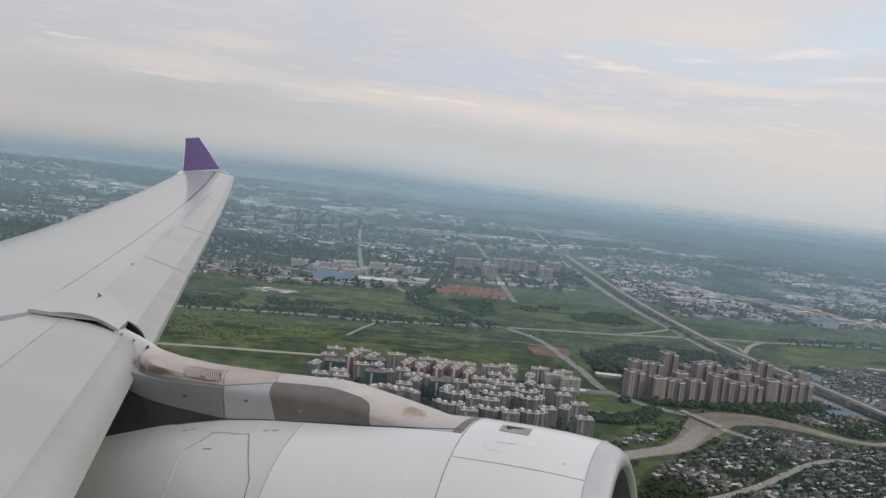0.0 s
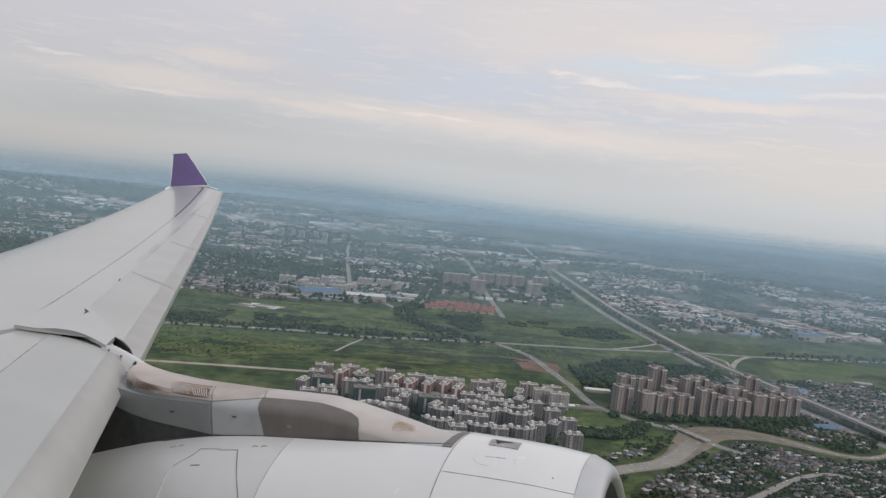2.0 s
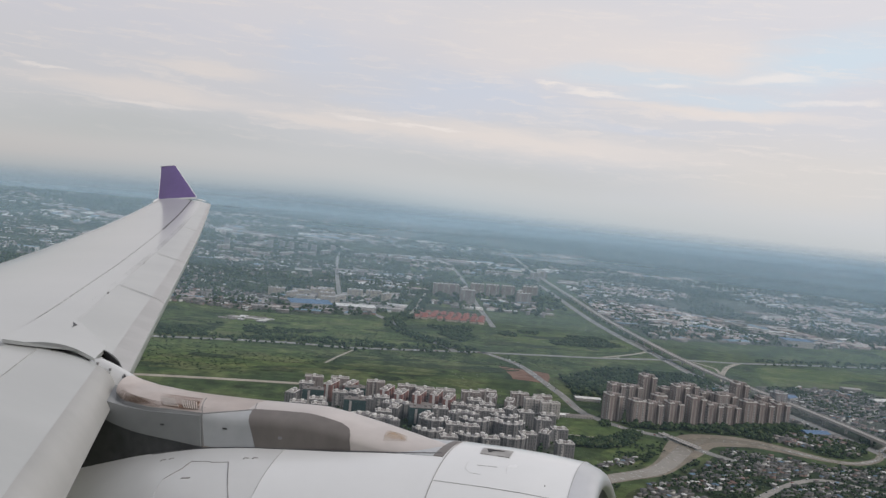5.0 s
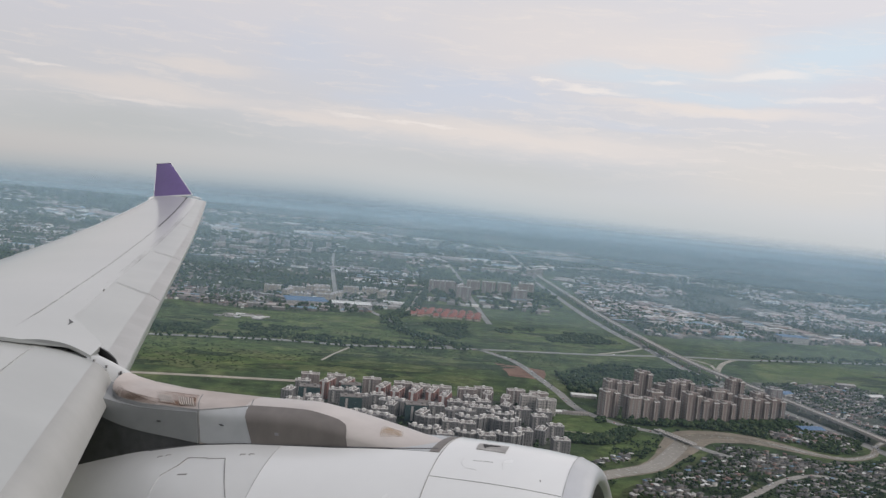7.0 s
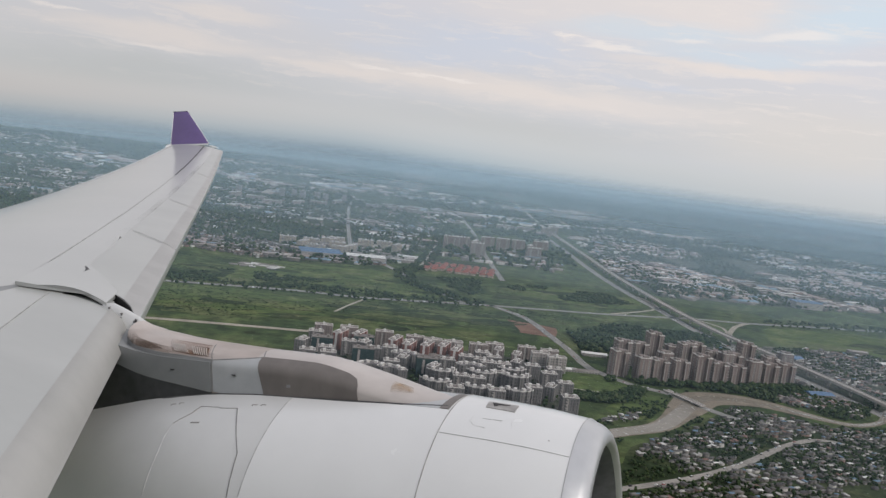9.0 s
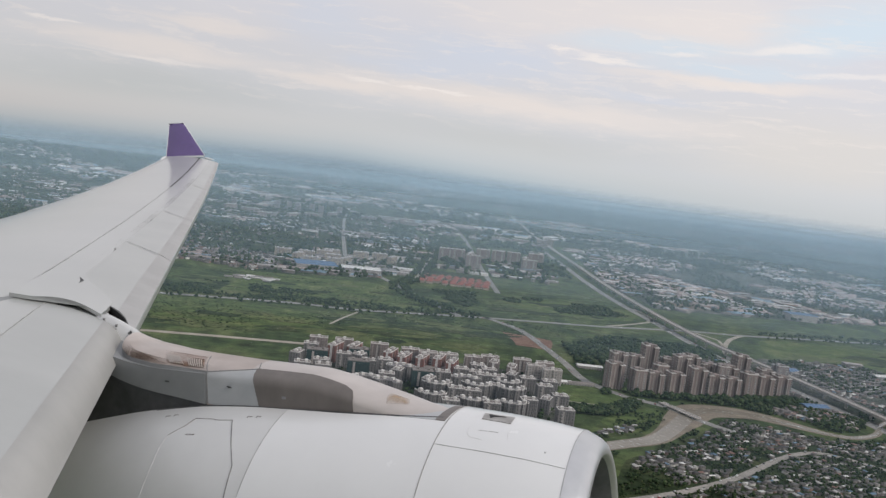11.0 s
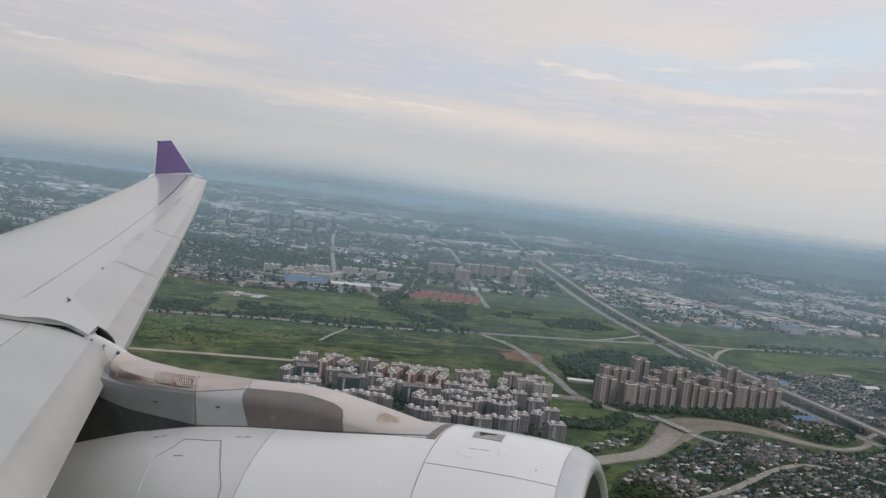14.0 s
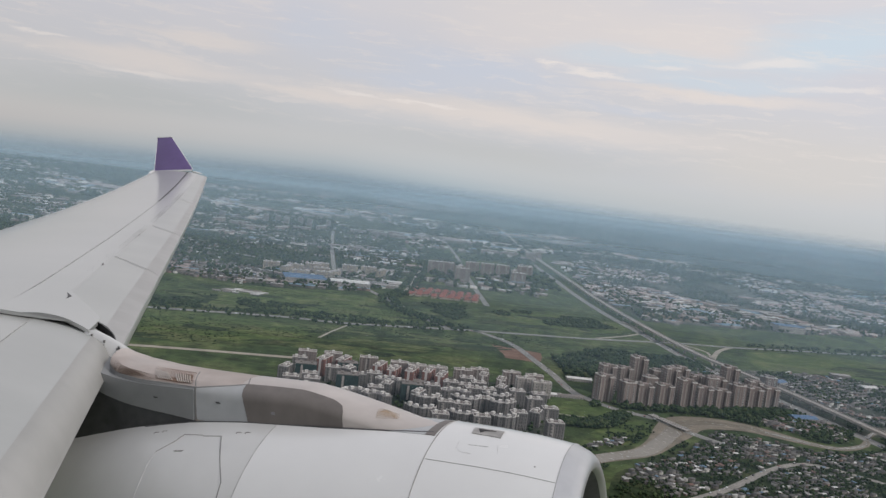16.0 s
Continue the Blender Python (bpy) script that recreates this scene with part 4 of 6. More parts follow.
def build_engine():
    eng = tagged(new("engine_nacelle"), "white engine nacelle with a grey intake lip")
    eng.parent = plane
    inlet = [(-1.9, 1.06), (-1.5, 1.075), (-1.31, 1.10), (-1.18, 1.125), (-1.10, 1.15), (-1.06, 1.172)]
    lip = inlet[4:] + [(x, r) for x, r in zip(PROFILE_X[:5], PROFILE_R[:5])]
    v, f = revolve(lip)
    part("intake_lip", v, f, LIP_METAL, eng, "smooth grey metal intake lip", smooth=True)
    v, f = revolve([(-2.3, 1.05)] + inlet[:5])
    part("intake_duct", v, f, DUCT_GREY, eng, "dark grey intake duct", smooth=True)
    v, f = revolve([(-2.3, 1.05), (-2.3, 0.3), (-2.0, 0.12), (-1.8, 0.01)], 48)
    part("fan_face", v, f, DARK, eng, "dark engine fan face", smooth=True)
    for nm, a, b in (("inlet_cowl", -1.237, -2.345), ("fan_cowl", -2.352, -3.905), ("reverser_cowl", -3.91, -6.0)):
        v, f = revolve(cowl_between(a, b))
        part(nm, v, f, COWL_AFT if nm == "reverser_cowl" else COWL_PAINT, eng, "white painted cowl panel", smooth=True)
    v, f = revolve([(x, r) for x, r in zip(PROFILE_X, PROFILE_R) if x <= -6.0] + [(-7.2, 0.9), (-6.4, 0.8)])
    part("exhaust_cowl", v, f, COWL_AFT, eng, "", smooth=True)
    cowl_line([(-2.348, -14), (-2.348, 70)], 0.006, HATCH_GREY, eng)
    cowl_line([(-3.907, 12), (-3.907, 70)], 0.003, JOINT, eng)
    cowl_line([(-1.236, -60), (-1.236, 80)], 0.004, JOINT, eng)
    cowl_line([(-2.34, 24), (-1.245, 24)], 0.004, JOINT, eng)
    cowl_line([(-4.36, 22.5), (-4.20, 33.6), (-4.07, 42.0), (-4.0, 60)], 0.008, SEAL, eng)
    cowl_line([(-4.36, 22.5), (-4.55, 22.8), (-4.57, 22.3), (-4.78, 22.3), (-4.82, 26.2), (-4.95, 31.5)], 0.006, HATCH_GREY, eng)
    cowl_line([(-4.95, 31.5), (-4.95, 37.0), (-4.92, 44), (-4.9, 60)], 0.004, PLACARD, eng)
    plate = cowl_patch("vent_plate", [(-2.10, -2.9), (-1.83, -3.6), (-1.815, 4.3), (-2.08, 4.1)], HATCH_GREY, eng, 0.006, label="grey flush vent plate")
    cowl_patch("vent_opening", [(-2.055, -1.4), (-1.895, -1.3), (-1.985, 0.2), (-2.015, 2.4)], DARK, plate, 0.010, 0.012, label="dark vent opening")
    # faint placard outline and its small writing as bars
    for seg in ([(-2.13, 11.5), (-2.13, 15.5)], [(-2.13, 15.5), (-2.08, 17.8)], [(-1.80, 10.0), (-1.77, 15.5)], [(-2.08, 17.8), (-1.98, 18.1)]):
        cowl_line(seg, 0.004, PLACARD, eng, "placard_edge", 0.0015)
    cowl_line([(-2.04, 12.9), (-1.965, 12.7)], 0.006, JOINT, eng, "writing_bar", 0.002)
    cowl_line([(-1.95, 12.65), (-1.87, 12.4)], 0.006, JOINT, eng, "writing_bar", 0.002)
    for x, a in ((-5.17, 20.2), (-5.08, 19.6), (-4.23, 19.8), (-4.14, 19.4)):
        cowl_line([(x, a), (x + 0.045, a)], 0.009, HATCH_GREY, eng, "latch_mark")
        cowl_line([(x, a), (x, a + 0.8)], 0.010, SEAL, eng, "latch_mark")
    cowl_patch("small_vent", [(-4.74, 30.7), (-4.65, 30.6), (-4.66, 31.1), (-4.75, 31.2)], HATCH_GREY, eng, 0.004, 0.01, 2, "small grey slot")
    cowl_line([(-1.44, 18.4), (-1.43, 18.4)], 0.012, SEAL, eng, "rivet")


# pylon: joins the nacelle to the wing
RIDGE_X = [-2.30, -2.5, -2.67, -2.89, -3.17, -3.47, -3.71, -4.08, -4.43, -5.06, -5.40, -5.76, -5.90, -6.01, -6.19, -6.37, -6.55, -6.9, -7.8]
RIDGE_Z = [-1.862, -1.842, -1.805, -1.745, -1.675, -1.605, -1.56, -1.543, -1.53, -1.49, -1.46, -1.40, -1.35, -1.29, -1.22, -1.13, -1.14, -1.24, -1.6]


CROWN = 0.13


def pylon_point(x, t, lift=0.0):
    """t: 0 at the ridge, 0.4 at the shoulder, 1 at the foot on the near side; negative on the far side."""
    top = float(np.interp(-x, [-q for q in RIDGE_X], RIDGE_Z)) + lift
    half = float(np.interp(-x, [2.3, 2.7, 3.2, 4.0, 5.5, 5.8, 5.95, 6.1, 6.3, 7.8], [0.22, 0.27, 0.30, 0.33, 0.33, 0.29, 0.20, 0.08, 0.025, 0.02])) + lift
    foot = float(np.interp(-x, [2.3, 4.6, 5.2, 6.0, 7.8], [-1.93, -2.02, -2.12, -2.35, -2.6]))
    a = abs(t)
    if a < 0.4:
        y, z = half * math.sin(a / 0.4 * math.pi / 2), top - CROWN * (1 - math.cos(a / 0.4 * math.pi / 2))
    else:
        y, z = half, top - CROWN - (top - CROWN - foot) * (a - 0.4) / 0.6
    return Vector((x, AX_Y - math.copysign(y, t), z))


def pylon_patch(name, upper, lower, mat, parent, lift, label="", n=16):
    """A plate over the pylon's near side between an upper and a lower edge, each a line of (x, t)."""
    def along(line, u):
        q = u * (len(line) - 1)
        i = min(int(q), len(line) - 2)
        (xa, ta), (xb, tb) = line[i], line[i + 1]
        return xa + (xb - xa) * (q - i), ta + (tb - ta) * (q - i)
    m = 8
    top, low = [], []
    for i in range(n + 1):
        (xa, ta), (xb, tb) = along(upper, i / n), along(lower, i / n)
        for j in range(m + 1):
            w = j / m
            x, t = xa + (xb - xa) * w, ta + (tb - ta) * w
            top.append(tuple(pylon_point(x, t, lift)))
            low.append(tuple(pylon_point(x, t, -0.02)))
    k, c = m + 1, (n + 1) * (m + 1)
    f = []
    for i in range(n):
        for j in range(m):
            q = i * k + j
            f.append((q, q + k, q + k + 1, q + 1))
    edge = [j for j in range(k)] + [i * k + m for i in range(1, n + 1)] + [n * k + j for j in range(m - 1, -1, -1)] + [i * k for i in range(n - 1, 0, -1)]
    for q in range(len(edge)):
        p, r = edge[q], edge[(q + 1) % len(edge)]
        f.append((p, c + p, c + r, r))
    return shade_smooth(part(name, top + low, f, mat, parent, label), 40)


def build_pylon():
    ts = [-1, -0.8, -0.6, -0.45, -0.4, -0.33, -0.26, -0.19, -0.12, -0.06, 0, 0.06, 0.12, 0.19, 0.26, 0.33, 0.4, 0.45, 0.6, 0.8, 1]
    xs = [-4.372 - 1.588 * i / 30 for i in range(31)]
    v, f = loft([[tuple(pylon_point(x, t)) for t in ts] for x in xs])
    py = shade_smooth(part("pylon", v, f, PYLON_METAL, plane, "stained bare-metal engine pylon"), 50)
    xs = [-2.30 - 2.07 * i / 40 for i in range(41)]
    v, f = loft([[tuple(pylon_point(x, t)) for t in ts] for x in xs])
    shade_smooth(part("pylon_nose", v, f, PYLON_FRONT, py, "pale weathered front of the pylon"), 50)
    # thin white strip that runs from the pylon up to the wing
    edge = [(-5.84, -1.492), (-5.93, -1.446), (-6.06, -1.376), (-6.185, -1.312), (-6.357, -1.237), (-6.525, -1.175), (-6.62, -1.18), (-6.9, -1.32)]
    rings = []
    for x, z in edge:
        rings.append([(x, 6.84, z - 0.42), (x, 6.95, z - 0.10), (x, 6.985, z - 0.025), (x, 7.01, z), (x, 7.06, z - 0.01), (x, 7.16, z - 0.42)])
    v, f = loft(rings)
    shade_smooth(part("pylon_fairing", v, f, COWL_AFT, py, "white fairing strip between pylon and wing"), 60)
    for i, (x, z) in enumerate(edge[1:6]):
        for y, dz in ((6.955, -0.088), (6.975, -0.045)):
            v, f = box(-0.011, 0.011, -0.011, 0.011, -0.02, 0.008)
            part("rivet", [(x + a, y + b, z + dz + c) for a, b, c in v], f, SEAL, py)
    pylon_patch("side_panel", [(-4.30, 0.175), (-4.81, 0.33)], [(-4.215, 0.95), (-4.80, 0.79)], PYLON_SIDE, py, 0.004, "pale grey side panel")
    pylon_patch("side_panel", [(-4.82, 0.33), (-5.14, 0.33), (-5.80, 0.385), (-5.955, 0.40)], [(-4.82, 0.79), (-5.14, 0.71), (-5.61, 0.64), (-5.955, 0.58)], PYLON_MID, py, 0.004, "mid-grey side panel")
    pylon_patch("grey_panel", [(-3.255, 0.30), (-3.285, 0.215), (-3.375, 0.17), (-3.614, 0.15), (-3.971, 0.15), (-4.32, 0.165)],
                [(-3.24, 0.95), (-3.26, 0.95), (-3.40, 0.95), (-3.65, 0.95), (-3.95, 0.95), (-4.205, 0.95)], PYLON_GREY, py, 0.006, "dark grey side panel with a rounded corner", 24)
    # its dark grey stands in partly for the shadow between pylon and nacelle
    pylon_patch("lower_fairing", [(-4.82, 0.795), (-5.14, 0.715), (-5.61, 0.645), (-5.955, 0.585)], [(-4.82, 1.0), (-5.14, 1.0), (-5.61, 1.0), (-5.955, 1.0)], DARK_GREY, py, 0.003, "lower fairing painted dark, partly for shade above the nacelle")
    pylon_patch("tan_patch", [(-2.99, 0.06), (-2.79, 0.05)], [(-2.95, 0.24), (-2.76, 0.13)], TAN_STAIN, py, 0.004, "worn tan patch", 6)
    cowl_patch("front_strip", [(-2.362, -9), (-2.43, -9), (-2.46, 10.5), (-2.37, 10.5)], PYLON_GREY, py, 0.006, 0.02, 6, "grey sealing strip")
    cowl_patch("front_apron", [(-2.43, -8), (-2.85, -8), (-2.85, 11), (-2.46, 10.5)], PYLON_SIDE, py, 0.004, 0.02, 8, "grey front apron of the pylon")
    pylon_patch("heat_stain", [(-5.14, 0.135), (-4.96, 0.13)], [(-5.04, 0.27), (-4.88, 0.26)], RUST, py, 0.002, "brown heat stain", 6)
    pylon_patch("heat_stain", [(-5.46, 0.09), (-4.96, 0.08)], [(-5.30, 0.29), (-4.86, 0.285)], RUST_HAZE, py, 0.0035, "faint brown heat stain", 10)
    pylon_patch("soot_stain", [(-5.30, 0.30), (-5.94, 0.20)], [(-5.30, 0.345), (-5.94, 0.40)], SOOT, py, 0.0045, "brown soot at the pylon's rear")
    pylon_patch("soot_stain", [(-4.82, 0.22), (-5.2, 0.23), (-5.94, 0.24)], [(-4.80, 0.325), (-5.2, 0.328), (-5.94, 0.385)], SOOT, py, 0.003, "brown soot along the panel edge")
    # two louvred outlets
    for (xa, xb), (xc, xd), mt in (((-5.39, -5.235), (-5.275, -5.10), LOUVRE), ((-5.15, -4.965), (-5.045, -4.885), LOUVRE)):
        for i in range(7):
            u = i / 6.6
            p, q = xa + (xb - xa) * u, xc + (xd - xc) * u
            pylon_patch("louvre", [(p, 0.155), (p + 0.011, 0.155)], [(q, 0.275), (q + 0.011, 0.275)], mt, py, 0.008, "", 2)
    pylon_patch("panel_joint", [(-4.82, 0.322), (-5.14, 0.322), (-5.80, 0.377), (-5.955, 0.392)], [(-4.82, 0.336), (-5.14, 0.336), (-5.80, 0.391), (-5.955, 0.406)], SEAL, py, 0.007)
    pylon_patch("panel_joint", [(-4.31, 0.168), (-4.81, 0.322)], [(-4.31, 0.180), (-4.81, 0.336)], SEAL, py, 0.007)
    pylon_patch("panel_joint", [(-4.955, 0.05), (-4.945, 0.05)], [(-4.817, 0.33), (-4.807, 0.33)], SEAL, py, 0.003, "", 2)
    pylon_patch("panel_joint", [(-4.817, 0.33), (-4.807, 0.33)], [(-4.812, 0.79), (-4.803, 0.79)], SEAL, py, 0.008, "", 2)
    pylon_patch("panel_joint", [(-4.375, 0.04), (-4.365, 0.04)], [(-4.30, 0.175), (-4.29, 0.175)], SEAL, py, 0.003, "", 2)
    for x, t in ((-4.53, 0.53), (-5.25, 0.54)):
        pylon_patch("drain_slot", [(x, t), (x - 0.05, t)], [(x, t + 0.012), (x - 0.04, t + 0.012)], DARK_GREY, py, 0.022, "", 2)
    pylon_patch("round_cap", [(-3.935, 0.585), (-3.975, 0.585)], [(-3.935, 0.635), (-3.975, 0.635)], PYLON_MID, py, 0.008, "small pale cap", 2)


def build_pylon_tail():
    """The rear of the pylon that runs back under the wing: a grey side plate over a fairing painted dark, partly for
    shade.
    """
    upper, lower = [], []
    for i in range(24):
        x = -4.83 - 2.97 * i / 23
        a = float(np.interp(-x, [4.83, 5.2, 5.5, 5.75, 6.0, 7.8], [-1.612, -1.602, -1.588, -1.555, -1.50, -1.07]))
        b = float(np.interp(-x, [4.83, 5.14, 5.4, 5.61, 5.80, 5.95, 6.2, 7.8], [-1.913, -1.872, -1.842, -1.810, -1.765, -1.715, -1.62, -1.0]))
        upper.append([(x, 6.455, a), (x, 6.455, b), (x, 7.10, b), (x, 7.05, a)])
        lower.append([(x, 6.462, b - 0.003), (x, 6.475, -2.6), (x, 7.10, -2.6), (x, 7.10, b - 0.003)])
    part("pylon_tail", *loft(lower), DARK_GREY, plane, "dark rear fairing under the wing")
    part("pylon_tail_plate", *loft(upper), PYLON_MID, plane, "mid-grey rear side plate of the pylon")
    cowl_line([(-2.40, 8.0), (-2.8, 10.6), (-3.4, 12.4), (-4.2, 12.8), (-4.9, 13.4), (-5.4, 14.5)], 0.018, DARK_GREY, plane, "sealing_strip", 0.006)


def build_fuselage():
    rings = []
    for x in (-17, -12, -6, 0, 6, 12):
        rings.append([(x, -3.08 + 2.80 * math.sin(2 * math.pi * k / 64), -0.35 + 2.80 * math.cos(2 * math.pi * k / 64)) for k in range(64)])
    v, f = loft(rings)
    part("fuselage", v, f, FUSE, plane, "white fuselage side", smooth=True)


build_wing()
build_engine()
build_pylon()
build_pylon_tail()
build_fuselage()

# ---------------------------------------------------------------- buildings


def footprint(w, d, bay, notch):
    """A slab's outline with stepped bays on both long sides."""
    n = max(2, int(w / bay))
    xs = [-w / 2 + w * i / n for i in range(n + 1)]
    front, back = [], []
    for i in range(n):
        o = notch if i % 2 else 0.0
        front += [(xs[i], -d / 2 + o), (xs[i + 1], -d / 2 + o)]
        back += [(xs[n - i], d / 2 - o), (xs[n - i - 1], d / 2 - o)]
    return front + back


def prism(outline, z0, z1):
    n = len(outline)
    v = [(x, y, z0) for x, y in outline] + [(x, y, z1) for x, y in outline]
    f = [tuple(range(n - 1, -1, -1)), tuple(range(n, 2 * n))]
    f += [(i, (i + 1) % n, (i + 1) % n + n, i + n) for i in range(n)]
    return v, f


def apartment(name, label, group, w, d, h, wall, bay=4.4, notch=1.3, heads=2, trim=TRIM_WHITE, gable=None):
    """A flat-roofed block: wall, parapet, stair heads and pale gable strips."""
    ob = tagged(new(name), label, "apartment block", group)
    v, f = prism(footprint(w, d, bay, notch), -0.4, h)
    part("wall", v, f, wall, ob)
    v, f = box(-w / 2 + 0.8, w / 2 - 0.8, -d / 2 + notch + 0.4, d / 2 - notch - 0.4, h + 0.004, h + 0.35)
    part("roof", v, f, FLAT_ROOF, ob, "pale concrete flat roof")
    ring = joined(box(-w / 2, w / 2, -d / 2 + notch, -d / 2 + notch + 0.35, h, h + 0.7), box(-w / 2, w / 2, d / 2 - notch - 0.35, d / 2 - notch, h, h + 0.7),
                  box(-w / 2, -w / 2 + 0.35, -d / 2 + notch + 0.35, d / 2 - notch - 0.35, h, h + 0.7), box(w / 2 - 0.35, w / 2, -d / 2 + notch + 0.35, d / 2 - notch - 0.35, h, h + 0.7))
    part("parapet", *ring, trim, ob, "pale roof parapet")
    for i in range(heads):
        x = -w / 2 + w * (i + 0.5) / heads
        v, f = joined(box(x - 1.3, x + 1.3, -2.0, 1.2, h + 0.3, h + 2.2), box(x - 1.5, x + 1.5, -2.2, 1.4, h + 2.2, h + 2.45))
        part("stair_head", v, f, trim, ob, "white stair head on the roof")
    if gable:
        for s in (-1, 1):
            v, f = box(s * w / 2 - 0.12, s * w / 2 + 0.12, -d / 2 + notch + 2.5, -d / 2 + notch + 5.2, 0, h)
            part("gable_strip", v, f, gable, ob, "white gable strip")
    n = max(2, int(w / bay))
    for i in range(1, n, 2):
        x = -w / 2 + w * (i + 0.5) / n
        for s in (-1, 1):
            y = s * (d / 2 - notch + 0.25)
            v, f = box(x - 1.3, x + 1.3, y - 0.45, y + 0.45, 2.6, h - 1.2)
            part("balcony_column", v, f, wall if s > 0 or i % 4 == 3 else WALL_PALE, ob)
    return ob


def curved_block(name, label, group, radius, arc, d, h, wall):
    """A block bent round a court, with stepped bays and stair heads."""
    ob = tagged(new(name), label, "apartment block", group)
    n = 12
    a0 = -arc / 2
    outer, inner = [], []
    for i in range(n):
        o = 1.2 if i % 2 else 0.0
        for k in (i, i + 1):
            a = radians(a0 + arc * k / n)
            outer.append((math.sin(a) * (radius + d / 2 - o), -math.cos(a) * (radius + d / 2 - o) + radius))
            inner.append((math.sin(a) * (radius - d / 2), -math.cos(a) * (radius - d / 2) + radius))
    v, f = prism(outer + inner[::-1], -0.4, h)
    part("wall", v, f, wall, ob)
    for i in range(4):
        a = radians(a0 + arc * (i + 0.5) / 4)
        x, y = math.sin(a) * radius, -math.cos(a) * radius + radius
        c, s = math.cos(a), math.sin(a)
        v, f = joined(box(-1.4, 1.4, -2.0, 1.5, h - 0.5, h + 2.0), box(-1.6, 1.6, -2.2, 1.7, h + 2.0, h + 2.25))
        v = [(x + p * c - q * s, y + p * s + q * c, z) for p, q, z in v]
        part("stair_head", v, f, TRIM_WHITE, ob, "white stair head on the roof")
    ring = []
    for i in range(0, len(outer) - 1):
        (xa, ya), (xb, yb) = outer[i], outer[i + 1]
        ring.append(((xa, ya, h), (xb, yb, h), (xb, yb, h + 1.1), (xa, ya, h + 1.1)))
    vs = [p for q in ring for p in q] + [(p[0] * 0.985, p[1] * 0.985 + 0.1, p[2]) for q in ring for p in q]
    m = len(ring) * 4
    fs = []
    for k in range(len(ring)):
        b = 4 * k
        fs += [(b, b + 1, b + 2, b + 3), (m + b + 3, m + b + 2, m + b + 1, m + b), (b + 3, b + 2, m + b + 2, m + b + 3)]
    part("parapet", vs, fs, TRIM_WHITE, ob, "pale roof parapet")
    return ob


def tower_block(name, label, group, h, wall):
    """A slim tower on an H-shaped plan with vertical bays and a crown."""
    ob = tagged(new(name), label, "apartment tower", group)
    arms = [(-9, -3.0, -6.5, 7.5), (3.0, 9, -7.5, 6.5), (-3.0, 3.0, -4.5, 4.5)]
    v, f = joined(*[box(a, b, c, d, -0.4, h - (1.6 if i == 1 else 0) if i < 2 else h + 1.5) for i, (a, b, c, d) in enumerate(arms)])
    part("wall", v, f, wall, ob)
    top = h
    for k, (a, b, c, d) in enumerate(arms[:2]):
        h = top - 1.6 * k
        v, f = joined(box(a, b, c, c + 0.4, h, h + 1.0), box(a, b, d - 0.4, d, h, h + 1.0), box(a, a + 0.4, c + 0.4, d - 0.4, h, h + 1.0), box(b - 0.4, b, c + 0.4, d - 0.4, h, h + 1.0))
        part("parapet", v, f, TRIM_WHITE, ob, "pale roof parapet")
        v, f = box(a + 1.5, b - 1.5, -3, 3, h, h + 2.8)
        part("stair_head", v, f, FLAT_ROOF, ob)
    h = top
    for x in (-8.5, -3.6, 3.6, 8.5):
        for s in (-1, 1):
            v, f = box(x - 0.4, x + 0.4, (7.5 if (s > 0) == (x < 0) else 6.5) * s - 0.3, (7.5 if (s > 0) == (x < 0) else 6.5) * s + 0.3, 0, h - 2.6)
            part("wall_rib", v, f, WALL_PALE, ob, "pale vertical wall rib")
    for s in (-1, 1):
        for y in (-4.5, 2.6):
            v, f = box(s * 9 - 0.3, s * 9 + 0.3, y, y + 1.8, 0, h - 2.6)
            part("wall_rib", v, f, WALL_PALE, ob)
    return ob


def place(proto, spots, uneven=0.0):
    """Puts a thing at its first spot and copies of it at the others, of uneven height."""
    rnd = random.Random(len(spots))
    for x, y, r in spots[1:]:
        copy_thing(proto, pose(x, y, 0, 0, 0, r) @ Matrix.Diagonal((1, 1, 1 + rnd.uniform(-uneven, uneven), 1)))
    x, y, r = spots[0]
    proto.matrix_basis = pose(x, y, 0, 0, 0, r)


EST = "housing estate blocks"
NETTED = [(-122, 816, 8), (-76, 792, 8), (-82, 842, 8), (-10, 786, 8)]


TAKEN = [spot[:2] for spot in NETTED] + [(-7, 824), (7, 824)]


def free_spots(spots, gap=13.0):
    """The spots moved to the estate's west edge, without those that blocks, the hall or a street already take up."""
    out = []
    for x, y, r in spots:
        x -= 13 if y < 830 or x < 80 else 4
        on_street = abs(x + 20 + 0.14 * (y - 800)) < 7 and y < 835 or abs(y - 730 - 0.14 * x) < 6
        if not on_street and min(math.hypot((x - a) / 1.25, y - b) for a, b in TAKEN) > gap:
            out.append((x, y, r))
            TAKEN.append((x, y))
    return out


# far rows of the estate: slabs seen end-on, with red gables
place(apartment("apartment_block", "brick-red apartment slab with white gable strips", EST, 27, 11, 18.5, WALL_RED, gable=TRIM_WHITE),
      free_spots([(-95, 850, 76), (-75, 855, 76), (-59, 843, 76), (-35, 850, 76), (-19, 838, 76), (0, 843, 76), (18, 850, 78), (32, 838, 78), (9, 821, 78)]))
place(apartment("apartment_block", "pink-grey apartment slab behind the estate", EST, 20, 11, 17.5, WALL_PINK, heads=1, gable=TRIM_WHITE),
      free_spots([(-118, 875, 8), (-90, 880, 8), (-50, 880, 8), (-15, 875, 8), (75, 889, 8), (103, 894, 8), (79, 867, 78), (89, 856, 78), (56, 877, 8), (129, 892, 8)]))
